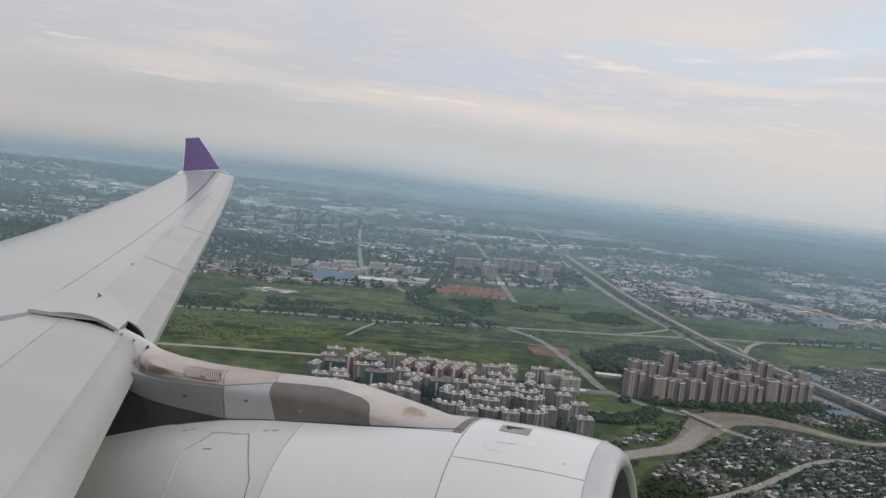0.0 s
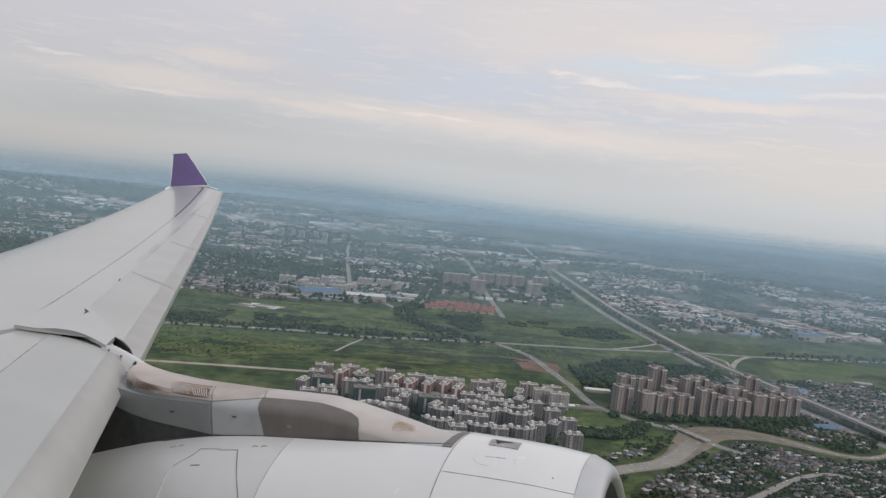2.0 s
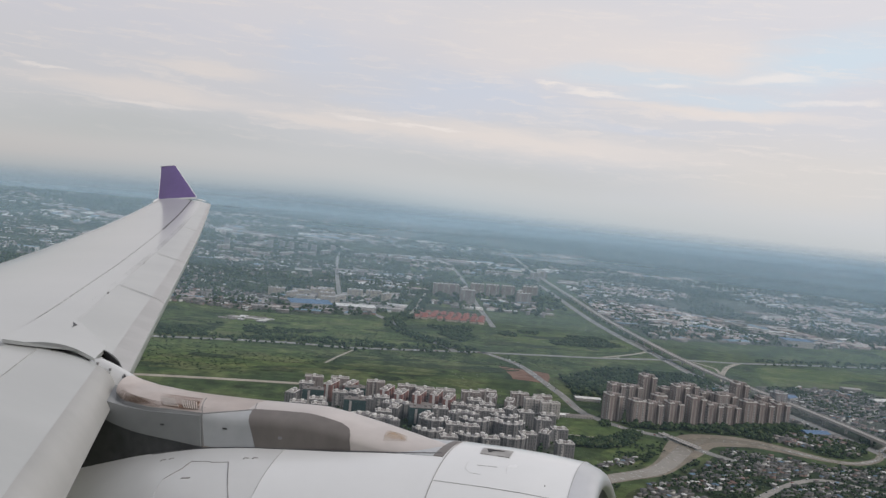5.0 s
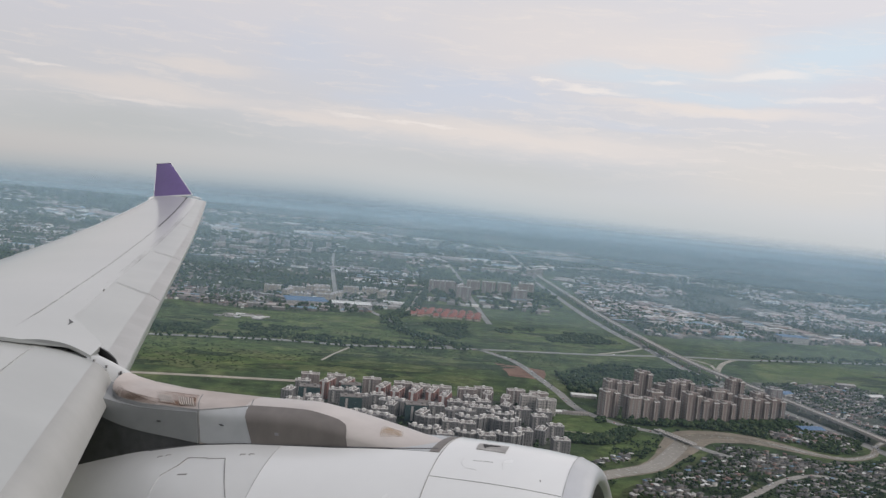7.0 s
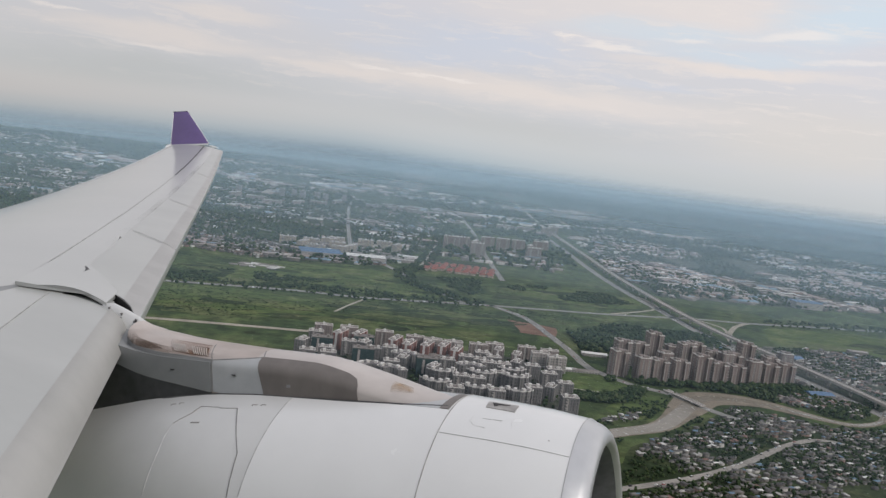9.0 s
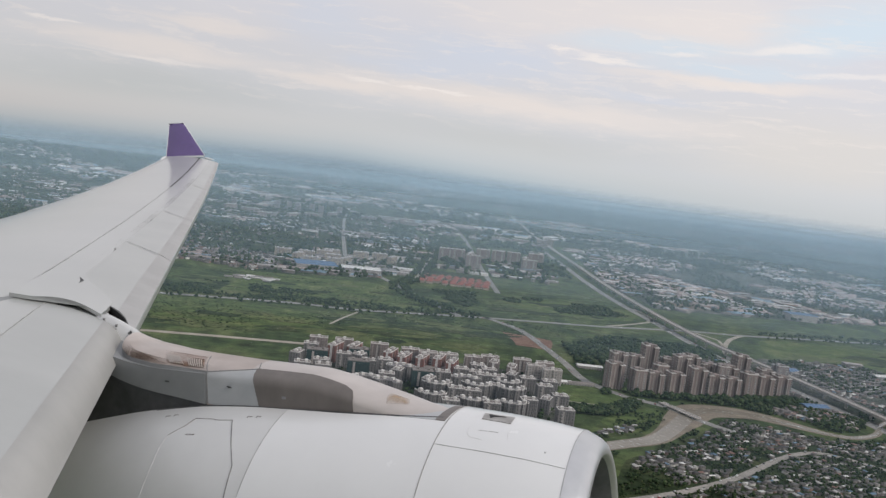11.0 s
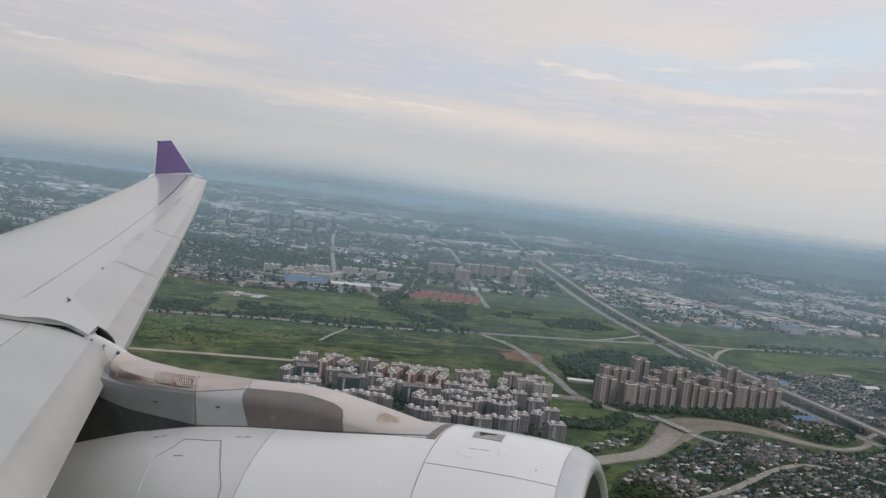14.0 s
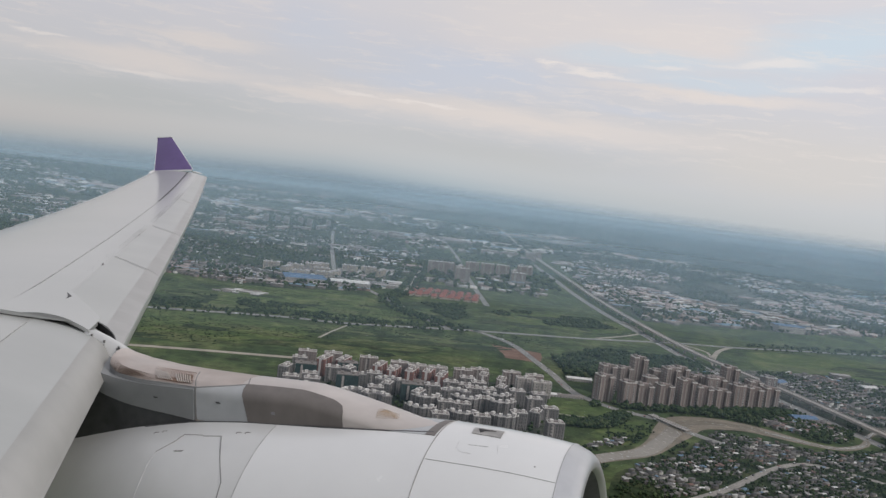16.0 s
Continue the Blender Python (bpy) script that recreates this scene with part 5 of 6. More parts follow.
place(apartment("apartment_block", "pale grey apartment slab with vertical bays", EST, 21, 11, 17.5, WALL_PALE, heads=1, gable=TRIM_WHITE),
      free_spots([(103, 856, 9), (134, 864, 9), (117, 875, 9), (28, 874, 8), (5, 872, 8)]))
place(curved_block("curved_apartment_block", "grey apartment block curved round a court", EST, 12, 150, 9, 15, WALL_GREY),
      free_spots([(-85, 790, 180), (-43, 785, 175), (2, 790, 180), (46, 795, 185), (91, 795, 10), (21, 753, 20), (58, 765, 0), (94, 765, 15), (-50, 754, 190), (92, 722, 8), (54, 717, 8), (-102, 751, 200), (-62, 788, 10), (-22, 806, 190), (70, 800, 20), (112, 800, 190), (110, 772, 0), (38, 768, 190), (-28, 750, 170), (14, 716, 0), (108, 716, 10), (-84, 736, 180)], 18.0), 0.08)
place(apartment("apartment_block", "grey apartment slab with pale balconies", EST, 16, 11, 15, WALL_GREY, bay=3, notch=1.0, heads=2),
      free_spots([(-122, 851, 8), (-82, 824, 8), (-54, 816, 8), (42, 824, 8), (72, 833, 8), (-128, 805, 78), (-22, 790, 78), (-95, 770, 8), (-64, 741, 8), (4, 744, 8), (37, 748, 8), (-42, 696, 8), (32, 704, 8), (70, 713, 8), (-120, 734, 78), (23, 804, 8), (65, 809, 8), (75, 778, 8), (-5, 766, 8), (-47, 766, 8), (106, 736, 8), (46, 730, 78), (-15, 724, 8),
       (-108, 852, 8), (-66, 826, 70), (-38, 818, 8), (58, 826, 8), (88, 836, 70), (-8, 792, 8), (-80, 772, 8), (-48, 743, 70), (20, 746, 8), (53, 750, 8), (-26, 698, 8), (48, 706, 8), (86, 715, 70), (38, 806, 8), (81, 811, 8), (90, 780, 8), (10, 768, 70), (-32, 768, 8), (120, 738, 8), (0, 726, 8), (-100, 788, 8), (-116, 770, 8), (139, 748, 8), (141, 775, 8), (139, 722, 8), (125, 755, 70), (128, 800, 8), (136, 826, 8), (112, 820, 8), (60, 846, 8), (-20, 862, 8)], 12.5), 0.1)
place(apartment("unfinished_block", "unfinished block wrapped in dark green netting", EST, 22, 13, 18, NETTING, notch=0.4, heads=2, trim=FLAT_ROOF),
      NETTED)


def market_hall():
    ob = tagged(new("market_hall"), "low hall with a pale flat roof and open court", "hall")
    v, f = joined(box(-18, 18, -16, -6, 0, 6), box(-18, 18, 6, 16, 0, 9), box(-18, -6, -6, 6, 0, 9), box(6, 18, -6, 6, 0, 9))
    part("wall", v, f, WALL_TAN, ob)
    v, f = joined(box(-18.6, 18.6, -16.6, -5.4, 9.004, 9.7), box(-18.6, 18.6, 5.4, 16.6, 9.004, 9.7), box(-18.6, -5.4, -5.4, 5.4, 9.004, 9.7), box(5.4, 18.6, -5.4, 5.4, 9.004, 9.7))
    part("roof", v, f, FLAT_ROOF, ob, "pale flat roof")
    ob.matrix_basis = pose(0, 824, 0, 0, 0, 8)


market_hall()

TW = "river towers"
place(tower_block("apartment_tower", "mauve apartment tower with pale vertical ribs", TW, 29, WALL_TOWER),
      [(203, 886, 20), (228, 880, 104), (275, 898, 14), (302, 905, 12), (345, 914, 16), (367, 922, 100), (412, 938, 14)], 0.24)
place(tower_block("apartment_tower", "tall pinkish apartment tower beside the river", TW, 37, WALL_PINK),
      [(290, 932, 14), (338, 932, 100), (398, 952, 12), (420, 965, 96)], 0.24)
place(tower_block("apartment_tower", "mauve apartment tower of the back row", TW, 33, WALL_PINK),
      [(214, 925, 12), (238, 945, 20), (258, 958, 12), (282, 962, 98), (306, 948, 16), (330, 960, 12), (312, 985, 102), (372, 965, 12)], 0.24)

place(tower_block("apartment_tower", "shorter mauve apartment tower in the front row", TW, 24, WALL_TOWER),
      [(249, 886, 6), (322, 904, 4), (389, 928, 8), (262, 916, 100), (352, 948, 12)], 0.24)
FARB = "distant apartment blocks"
place(apartment("apartment_block", "pinkish distant apartment slab", FARB, 34, 13, 29, WALL_PINK, heads=4),
      [(-6, 1940, 8), (24, 1950, 8), (52, 1900, 76), (60, 1850, 8), (88, 2030, 8), (128, 2042, 8), (168, 2052, 8), (196, 1905, 8), (190, 1960, 76), (226, 2090, 8), (245, 2110, 76), (330, 2700, 8), (300, 2620, 8)])
place(apartment("apartment_block", "tan distant apartment slab", FARB, 34, 12, 16, WALL_TAN, heads=3),
      [(-340, 1640, 10), (-292, 1648, 10), (-262, 1690, 10), (-222, 1580, 10), (-265, 1560, 10), (-205, 1615, 76), (-190, 1745, 10), (-150, 1760, 10), (-120, 1730, 76), (-300, 1600, 76), (-236, 1640, 10), (-250, 1720, 10)])
place(apartment("apartment_block", "low pinkish distant apartment row", FARB, 60, 12, 14, WALL_PINK, heads=5),
      [(-300, 2880, 6), (-225, 2890, 6), (-150, 2905, 6), (-80, 2915, 6), (-250, 3000, 6), (-170, 3015, 6), (-430, 2860, 70), (-470, 2700, 6), (-580, 2500, 6), (-660, 2600, 6), (-740, 2650, 70), (-520, 2600, 70),
       (170, 2700, 6), (240, 2720, 6), (-880, 2450, 6), (-960, 2350, 70)])
place(tower_block("apartment_tower", "hazy mauve tower on the skyline", "skyline towers", 30, WALL_PINK),
      [(-640, 2900, 0), (-600, 2920, 10), (-560, 2880, 0), (-520, 2940, 20), (-760, 2760, 0), (-480, 2900, 0), (-420, 2960, 10), (-820, 2600, 10), (2150, 4000, 0), (2230, 4050, 0), (2320, 4100, 10), (1900, 4150, 0), (-900, 2700, 0), (-1000, 2550, 0)])
place(apartment("apartment_block", "weathered grey roadside apartment slab", "roadside blocks", 30, 12, 19, WALL_GREY),
      [(500, 640, 30), (535, 655, 30), (560, 620, 30), (520, 600, 30), (700, 1060, 12), (655, 860, 20)])


def shed(name, label, w, d, h, roof, spot, wall=WALL_PALE, ridges=1):
    """A low hall with a pitched sheet roof."""
    ob = tagged(new(name), label, "shed")
    v, f = box(-w / 2, w / 2, -d / 2, d / 2, 0, h)
    part("wall", v, f, wall, ob)
    vs, fs = [], []
    for i in range(ridges):
        y0, y1 = -d / 2 + d * i / ridges - 0.5, -d / 2 + d * (i + 1) / ridges + (0.5 if i == ridges - 1 else -0.5)
        o = len(vs)
        r = (y1 - y0) * 0.12
        vs += [(-w / 2 - 1, y0, h), (w / 2 + 1, y0, h), (w / 2 + 1, y1, h), (-w / 2 - 1, y1, h), (-w / 2 - 1, (y0 + y1) / 2, h + r), (w / 2 + 1, (y0 + y1) / 2, h + r)]
        fs += [tuple(o + q for q in t) for t in ((0, 1, 5, 4), (3, 4, 5, 2), (0, 4, 3), (1, 2, 5), (0, 3, 2, 1))]
    vs = [(x, y, z + 0.01) for x, y, z in vs]
    part("roof", vs, fs, roof, ob)
    ob.matrix_basis = pose(*spot[:2], 0, 0, 0, spot[2])
    return ob


shed("factory_hall", "long factory hall with a blue sheet roof", 78, 56, 9, BLUE_ROOF, (-252, 1530, 18), ridges=3)
shed("factory_hall", "low factory hall with a white roof", 74, 34, 8, WHITE_ROOF, (-165, 1545, 12), ridges=2)
farm = random.Random(12)
for r in range(5):
    for c in range(5):
        if farm.random() < 0.72:
            shed("farm_shed", "low pale farm shed on a meadow", farm.uniform(8, 15), farm.uniform(4, 6), 2.0, farm.choice((WHITE_ROOF, FLAT_ROOF, FLAT_ROOF, TRIM_WHITE)),
                 (-352 + c * 15 + r * 3 + farm.uniform(-3, 3), 1292 + r * 9 + c * 0.5 + farm.uniform(-2, 2), 6 + farm.uniform(-3, 3)))
shed("sports_hall", "flat hall with a white roof among trees", 30, 11, 3.5, WHITE_ROOF, (190, 968, 4))
shed("depot_hall", "depot hall with a blue roof beside the road", 22, 14, 6, BLUE_ROOF, (490, 1092, 40))
shed("glass_pavilion", "blue-grey glazed pavilion by the fields", 60, 34, 14, BLUE_ROOF, (748, 1668, 8), ridges=3)
shed("long_hall", "row of low garages with pale roofs", 46, 9, 2.6, WHITE_ROOF, (132, 876, 8))
shed("long_hall", "row of low garages with pale roofs", 30, 8, 2.6, FLAT_ROOF, (166, 880, 8))
shed("yard_shed", "yard shed with a white sheet roof", 24, 14, 5, WHITE_ROOF, (640, 1140, 20))
shed("yard_shed", "yard shed with a blue sheet roof", 30, 16, 5, BLUE_ROOF, (440, 905, 14))


def villa_row():
    proto = tagged(new("villa"), "small villa with a red tiled roof", "house", "red-roofed villas")
    v, f = box(-6, 6, -4.8, 4.8, -0.2, 4.4)
    part("wall", v, f, WALL_TAN, proto)
    v = [(-6.7, -5.5, 4.4), (6.7, -5.5, 4.4), (6.7, 5.5, 4.4), (-6.7, 5.5, 4.4), (-2.6, 0, 7.0), (2.6, 0, 7.0)]
    part("roof", v, [(0, 1, 5, 4), (2, 3, 4, 5), (1, 2, 5), (3, 0, 4), (3, 2, 1, 0)], RED_ROOF, proto, "red tiled hip roof")
    spots = []
    rnd = random.Random(5)
    for r in range(7):
        for c in range(9):
            if rnd.random() < 0.9:
                spots.append((-46 + c * 15.5 + r * 1.5 + rnd.uniform(-2, 2), 1512 + r * 16 + c * 1.2 + rnd.uniform(-2, 2), 8 + rnd.choice((0, 0, 90)) + rnd.uniform(-6, 6)))
    place(proto, spots)


villa_row()


def viaduct():
    v, f = strip(VIADUCT, 12, 7.4, 9.0, 20)
    n = len(v) // 4
    f = f + [(4 * i, 4 * i + 4, 4 * i + 7, 4 * i + 3) for i in range(n - 1)]
    road = tagged(new("viaduct"), "long pale concrete viaduct on piers", "viaduct", kind="structure")
    part("deck", v, f, DECK, road)
    c = smooth_path(VIADUCT, 20)
    d = np.gradient(c, axis=0)
    d /= np.linalg.norm(d, axis=1)[:, None]
    nr = np.stack([-d[:, 1], d[:, 0]], 1)
    for s in (-1, 1):
        rings = [[(*(c[i] + nr[i] * s * 6.0), 9.0), (*(c[i] + nr[i] * s * 6.0), 10.1), (*(c[i] + nr[i] * s * 5.6), 10.1), (*(c[i] + nr[i] * s * 5.6), 9.0)] for i in range(len(c))]
        part("parapet", *loft(rings), DECK, road, "pale concrete parapet")
    rings = [[(*(c[i] + nr[i] * o), z) for o, z in ((-4.6, 9.01), (-4.6, 9.03), (4.6, 9.03), (4.6, 9.01))] for i in range(len(c))]
    part("carriageway", *loft(rings), DECK, road, "pale grey track bed")
    for i in range(0, len(c), 2):
        if c[i][1] > 2300:
            continue
        a = math.atan2(nr[i][1], nr[i][0])
        v, f = joined(box(-1.2, 1.2, -1.0, 1.0, 0, 6.4), box(-4.6, 4.6, -1.1, 1.1, 6.4, 7.4))
        v = [(c[i][0] + x * math.cos(a) - y * math.sin(a), c[i][1] + x * math.sin(a) + y * math.cos(a), z) for x, y, z in v]
        part("pier", v, f, DECK, road)


viaduct()


def river_bridge():
    ob = tagged(new("river_bridge"), "low concrete bridge over the muddy river", "bridge")
    a, b = Vector((247, 842, 0)), Vector((274, 796, 0))
    ln = (b - a).length
    v, f = box(-ln / 2, ln / 2, -3.4, 3.4, 1.4, 2.2)
    part("deck", v, f, DECK, ob)
    for s in (-1, 1):
        v, f = box(-ln / 2, ln / 2, s * 3.25 - 0.15, s * 3.25 + 0.15, 2.2, 3.0)
        part("railing", v, f, TRIM_WHITE, ob, "pale bridge railing")
    for x in (-ln / 4, 0, ln / 4):
        v, f = box(x - 0.6, x + 0.6, -2.8, 2.8, 0, 1.4)
        part("pier", v, f, DECK, ob)
    m = (a + b) / 2
    ob.matrix_basis = pose(m.x, m.y, 0, 0, 0, math.degrees(math.atan2(b.y - a.y, b.x - a.x)))


river_bridge()

# ---------------------------------------------------------------- houses, sheds and trees in great numbers
RNG = np.random.default_rng(7)


def near_line(p, pts):
    """Distance of points to a path."""
    c = smooth_path(pts, 60)
    best = np.full(len(p), 1e9)
    for a, b in zip(c, c[1:]):
        ab = b - a
        t = np.clip(((p - a) @ ab) / max(ab @ ab, 1e-6), 0, 1)
        best = np.minimum(best, np.linalg.norm(p - (a + t[:, None] * ab), axis=1))
    return best


def off_roads(p, extra):
    keep = np.ones(len(p), bool)
    for pts, w in ALL_ROADS:
        keep &= near_line(p, pts) > w * 0.75 + extra
    return keep


def inside(p, outline):
    o = np.array(outline, float)
    hit = np.zeros(len(p), bool)
    for a, b in zip(o, np.roll(o, -1, 0)):
        cond = (a[1] > p[:, 1]) != (b[1] > p[:, 1])
        xs = a[0] + (p[:, 1] - a[1]) * (b[0] - a[0]) / (b[1] - a[1] + 1e-9)
        hit ^= cond & (p[:, 0] < xs)
    return hit


def value_noise(p, size, seed):
    """Smooth noise from 0 to 1 over the plan."""
    g = np.random.default_rng(seed).random((64, 64))
    q = p / size
    i = np.floor(q).astype(int)
    f = q - i
    f = f * f * (3 - 2 * f)
    a, b = g[i[:, 0] % 64, i[:, 1] % 64], g[(i[:, 0] + 1) % 64, i[:, 1] % 64]
    c, d = g[i[:, 0] % 64, (i[:, 1] + 1) % 64], g[(i[:, 0] + 1) % 64, (i[:, 1] + 1) % 64]
    return (a * (1 - f[:, 0]) + b * f[:, 0]) * (1 - f[:, 1]) + (c * (1 - f[:, 0]) + d * f[:, 0]) * f[:, 1]


def scatter(outline, n):
    o = np.array(outline, float)
    lo, hi = o.min(0), o.max(0)
    p = lo + RNG.random((n * 3, 2)) * (hi - lo)
    return p[inside(p, outline)][:n]


def rows_of(p, turn, gap, step):
    """Draws scattered spots together into rows of plots."""
    a = math.radians(turn)
    u, w = p @ np.array([math.cos(a), math.sin(a)]), p @ np.array([-math.sin(a), math.cos(a)])
    u, w = np.round(u / step) * step, np.round(w / gap) * gap
    q = np.unique(np.stack([u, w], 1), axis=0)
    q = q + RNG.normal(0, step * 0.12, q.shape)
    return np.stack([q[:, 0] * math.cos(a) - q[:, 1] * math.sin(a), q[:, 0] * math.sin(a) + q[:, 1] * math.cos(a)], 1)


def houses(name, label, category, p, size, height, turn, roof_mat, pitch=0.45, flat=0.35, ratio=(0.45, 0.9)):
    """Many small houses: each a walled box with a pitched or flat roof, as one mesh."""
    n = len(p)
    w = RNG.uniform(*size, n)
    d = w * RNG.uniform(*ratio, n)
    h = RNG.uniform(*height, n)
    a = np.radians(turn + np.where(RNG.random(n) < 0.3, 90, 0) + RNG.normal(0, 5, n))
    flatr = RNG.random(n) < flat
    rise = np.where(flatr, 0.25, d * 0.5 * pitch)
    sx = np.array([-1, 1, 1, -1]) * 0.5
    sy = np.array([-1, -1, 1, 1]) * 0.5
    V = np.zeros((n, 18, 3))
    for k in range(4):
        V[:, k, 0], V[:, k, 1], V[:, k, 2] = sx[k] * w, sy[k] * d, -0.3
        V[:, k + 4, 0], V[:, k + 4, 1], V[:, k + 4, 2] = sx[k] * w, sy[k] * d, h
        V[:, k + 8, 0], V[:, k + 8, 1], V[:, k + 8, 2] = sx[k] * (w + 0.8), sy[k] * (d + 0.8), h + 0.02
        V[:, k + 12, 0], V[:, k + 12, 1] = sx[k] * (w + 0.8), np.where(flatr, sy[k] * (d + 0.8), 0)
        V[:, k + 12, 2] = h + 0.02 + rise
    V[:, 16] = V[:, 8]
    V[:, 17] = V[:, 9]
    c, s = np.cos(a)[:, None], np.sin(a)[:, None]
    X = V[:, :, 0] * c - V[:, :, 1] * s + p[:, 0][:, None]
    Y = V[:, :, 0] * s + V[:, :, 1] * c + p[:, 1][:, None]
    P = np.stack([X, Y, V[:, :, 2]], 2)[:, :16]
    quads = [(0, 1, 5, 4), (1, 2, 6, 5), (2, 3, 7, 6), (3, 0, 4, 7), (4, 5, 6, 7), (8, 9, 13, 12), (9, 10, 14, 13), (10, 11, 15, 14), (11, 8, 12, 15), (12, 13, 14, 15)]
    tri = []
    for q in quads:
        tri += [(q[0], q[1], q[2]), (q[0], q[2], q[3])]
    tri = np.array(tri)
    idx = np.array([0] * 10 + [1] * 10)
    T = (tri[None] + (np.arange(n) * 16)[:, None, None]).reshape(-1, 3)
    me = big_mesh(name, P.reshape(-1, 3), T, [HOUSE_WALL, roof_mat], np.tile(idx, n))
    return tagged(new(name, me), label, category, kind="stuff")


ico = bmesh.new()
bmesh.ops.create_icosphere(ico, subdivisions=1, radius=1.0)
ICO_V = np.array([v.co[:] for v in ico.verts])
ICO_F = np.array([[v.index for v in f.verts] for f in ico.faces])
ico.free()


def trees(name, label, p, size, clumps=4, flat=1.0):
    """Many trees: each a tapered trunk and a crown of uneven clumps, as one mesh."""
    n = len(p)
    r = RNG.uniform(*size, n)
    nv, nf = len(ICO_V), len(ICO_F)
    V, T, M = [], [], []
    base = 0
    for k in range(clumps):
        off = RNG.normal(0, 0.52, (n, 2)) * r[:, None]
        cr = r * RNG.uniform(0.45, 0.85, n)
        cz = r * flat * RNG.uniform(0.7, 1.55, n)
        jit = RNG.uniform(0.72, 1.28, (n, nv))
        sp = RNG.uniform(0, 2 * np.pi, n)
        c, s = np.cos(sp)[:, None], np.sin(sp)[:, None]
        x = (ICO_V[:, 0] * c - ICO_V[:, 1] * s) * jit * cr[:, None] + (p[:, 0] + off[:, 0])[:, None]
        y = (ICO_V[:, 0] * s + ICO_V[:, 1] * c) * jit * cr[:, None] + (p[:, 1] + off[:, 1])[:, None]
        z = np.maximum(ICO_V[:, 2] * jit * cr[:, None] * 0.9 * flat + cz[:, None], 0.1)
        V.append(np.stack([x, y, z], 2).reshape(-1, 3))
        T.append((ICO_F[None] + (np.arange(n) * nv)[:, None, None]).reshape(-1, 3) + base)
        M.append(np.zeros(n * nf, int))
        base += n * nv
    # trunks: three-sided and tapered
    ang = np.array([0, 2.1, 4.2])
    tv = np.zeros((n, 6, 3))
    for k in range(3):
        tv[:, k] = np.stack([p[:, 0] + np.cos(ang[k]) * r * 0.09, p[:, 1] + np.sin(ang[k]) * r * 0.09, np.full(n, -0.2)], 1)
        tv[:, k + 3] = np.stack([p[:, 0] + np.cos(ang[k]) * r * 0.04, p[:, 1] + np.sin(ang[k]) * r * 0.04, r * flat], 1)
    tt = np.array([(0, 1, 4), (0, 4, 3), (1, 2, 5), (1, 5, 4), (2, 0, 3), (2, 3, 5)])
    V.append(tv.reshape(-1, 3))
    T.append((tt[None] + (np.arange(n) * 6)[:, None, None]).reshape(-1, 3) + base)
    M.append(np.ones(n * 6, int))
    me = big_mesh(name, np.vstack(V), np.vstack(T), [LEAVES, BARK], np.concatenate(M))
    return tagged(new(name, me), label, "trees", kind="stuff")


VILLAGE = [(95, 480), (180, 650), (262, 738), (312, 812), (400, 780), (470, 795), (520, 845), (640, 900), (800, 760), (760, 450), (300, 380)]
ROADSIDE = [(425, 925), (500, 885), (640, 935), (760, 1090), (640, 1200), (500, 1180), (410, 1040)]
TOWN = [(-1500, 1480), (-420, 1425), (-300, 1390), (-100, 1500), (-60, 1900), (-120, 2700), (-500, 3400), (-1600, 3200)]
MIDTOWN = [(-60, 1720), (300, 1720), (300, 3000), (-120, 3000)]
WORKS = [(420, 1560), (780, 1650), (1100, 1830), (1700, 2300), (1500, 3200), (700, 3400), (400, 2700), (380, 1900)]
STRIPS = [(262, 1010), (410, 1020), (440, 1150), (330, 1090)]
EASTFIELDS = [(620, 1200), (760, 1000), (1300, 1250), (1700, 1900), (1200, 1750), (800, 1480)]


def keep_clear(p, extra=4.0):
    return p[off_roads(p, extra)]


def thinned(p, size, seed, level):
    return p[value_noise(p, size, seed) > level]


houses("village_houses", "crowded grey and white village house roofs among trees", "houses", keep_clear(rows_of(thinned(scatter(VILLAGE, 11000), 60, 3, 0.26), 25, 8.6, 4.8), 1.5), (2.4, 5.2), (1.5, 2.8), 25, VILLAGE_ROOF)
houses("roadside_houses", "low roadside houses with mixed roofs", "houses", keep_clear(rows_of(thinned(scatter(ROADSIDE, 3500), 55, 5, 0.36), 35, 11, 7), 1.5), (3.2, 8), (2, 4), 35, HOUSE_ROOF)
houses("old_town_houses", "low grey roofs along the viaduct", "houses", keep_clear(scatter(STRIPS, 420), 1.5), (3.5, 9), (2.2, 5), 30, HOUSE_ROOF)
houses("town_houses", "low town roofs among trees", "houses", keep_clear(thinned(scatter(TOWN, 4200), 130, 8, 0.58)), (4, 11), (2.5, 5), 10, HOUSE_ROOF)
OLDVILLAGE = [(-620, 1430), (-430, 1410), (-330, 1395), (-300, 1470), (-330, 1560), (-360, 1640), (-620, 1660)]
houses("old_village_houses", "dense dark roofs of an old village", "houses", keep_clear(scatter(OLDVILLAGE, 900)), (3.5, 8), (2.5, 5), 8, HOUSE_ROOF)
houses("town_sheds", "pale and blue workshop roofs of the town", "sheds", keep_clear(thinned(scatter(TOWN, 1500), 210, 11, 0.52)), (14, 56), (3, 6), 10, SHED_ROOF, 0.16, ratio=(0.22, 0.5))
houses("midtown_sheds", "pale workshop roofs beside the apartment blocks", "sheds", keep_clear(thinned(scatter(MIDTOWN, 420), 160, 12, 0.5)), (14, 44), (4, 8), 8, SHED_ROOF, 0.2, ratio=(0.22, 0.5))
houses("works_houses", "dense pinkish and grey roofs of an industrial district", "houses", keep_clear(thinned(scatter(WORKS, 6400), 190, 14, 0.58)), (6, 19), (2.5, 6), 20, WORKS_ROOF)
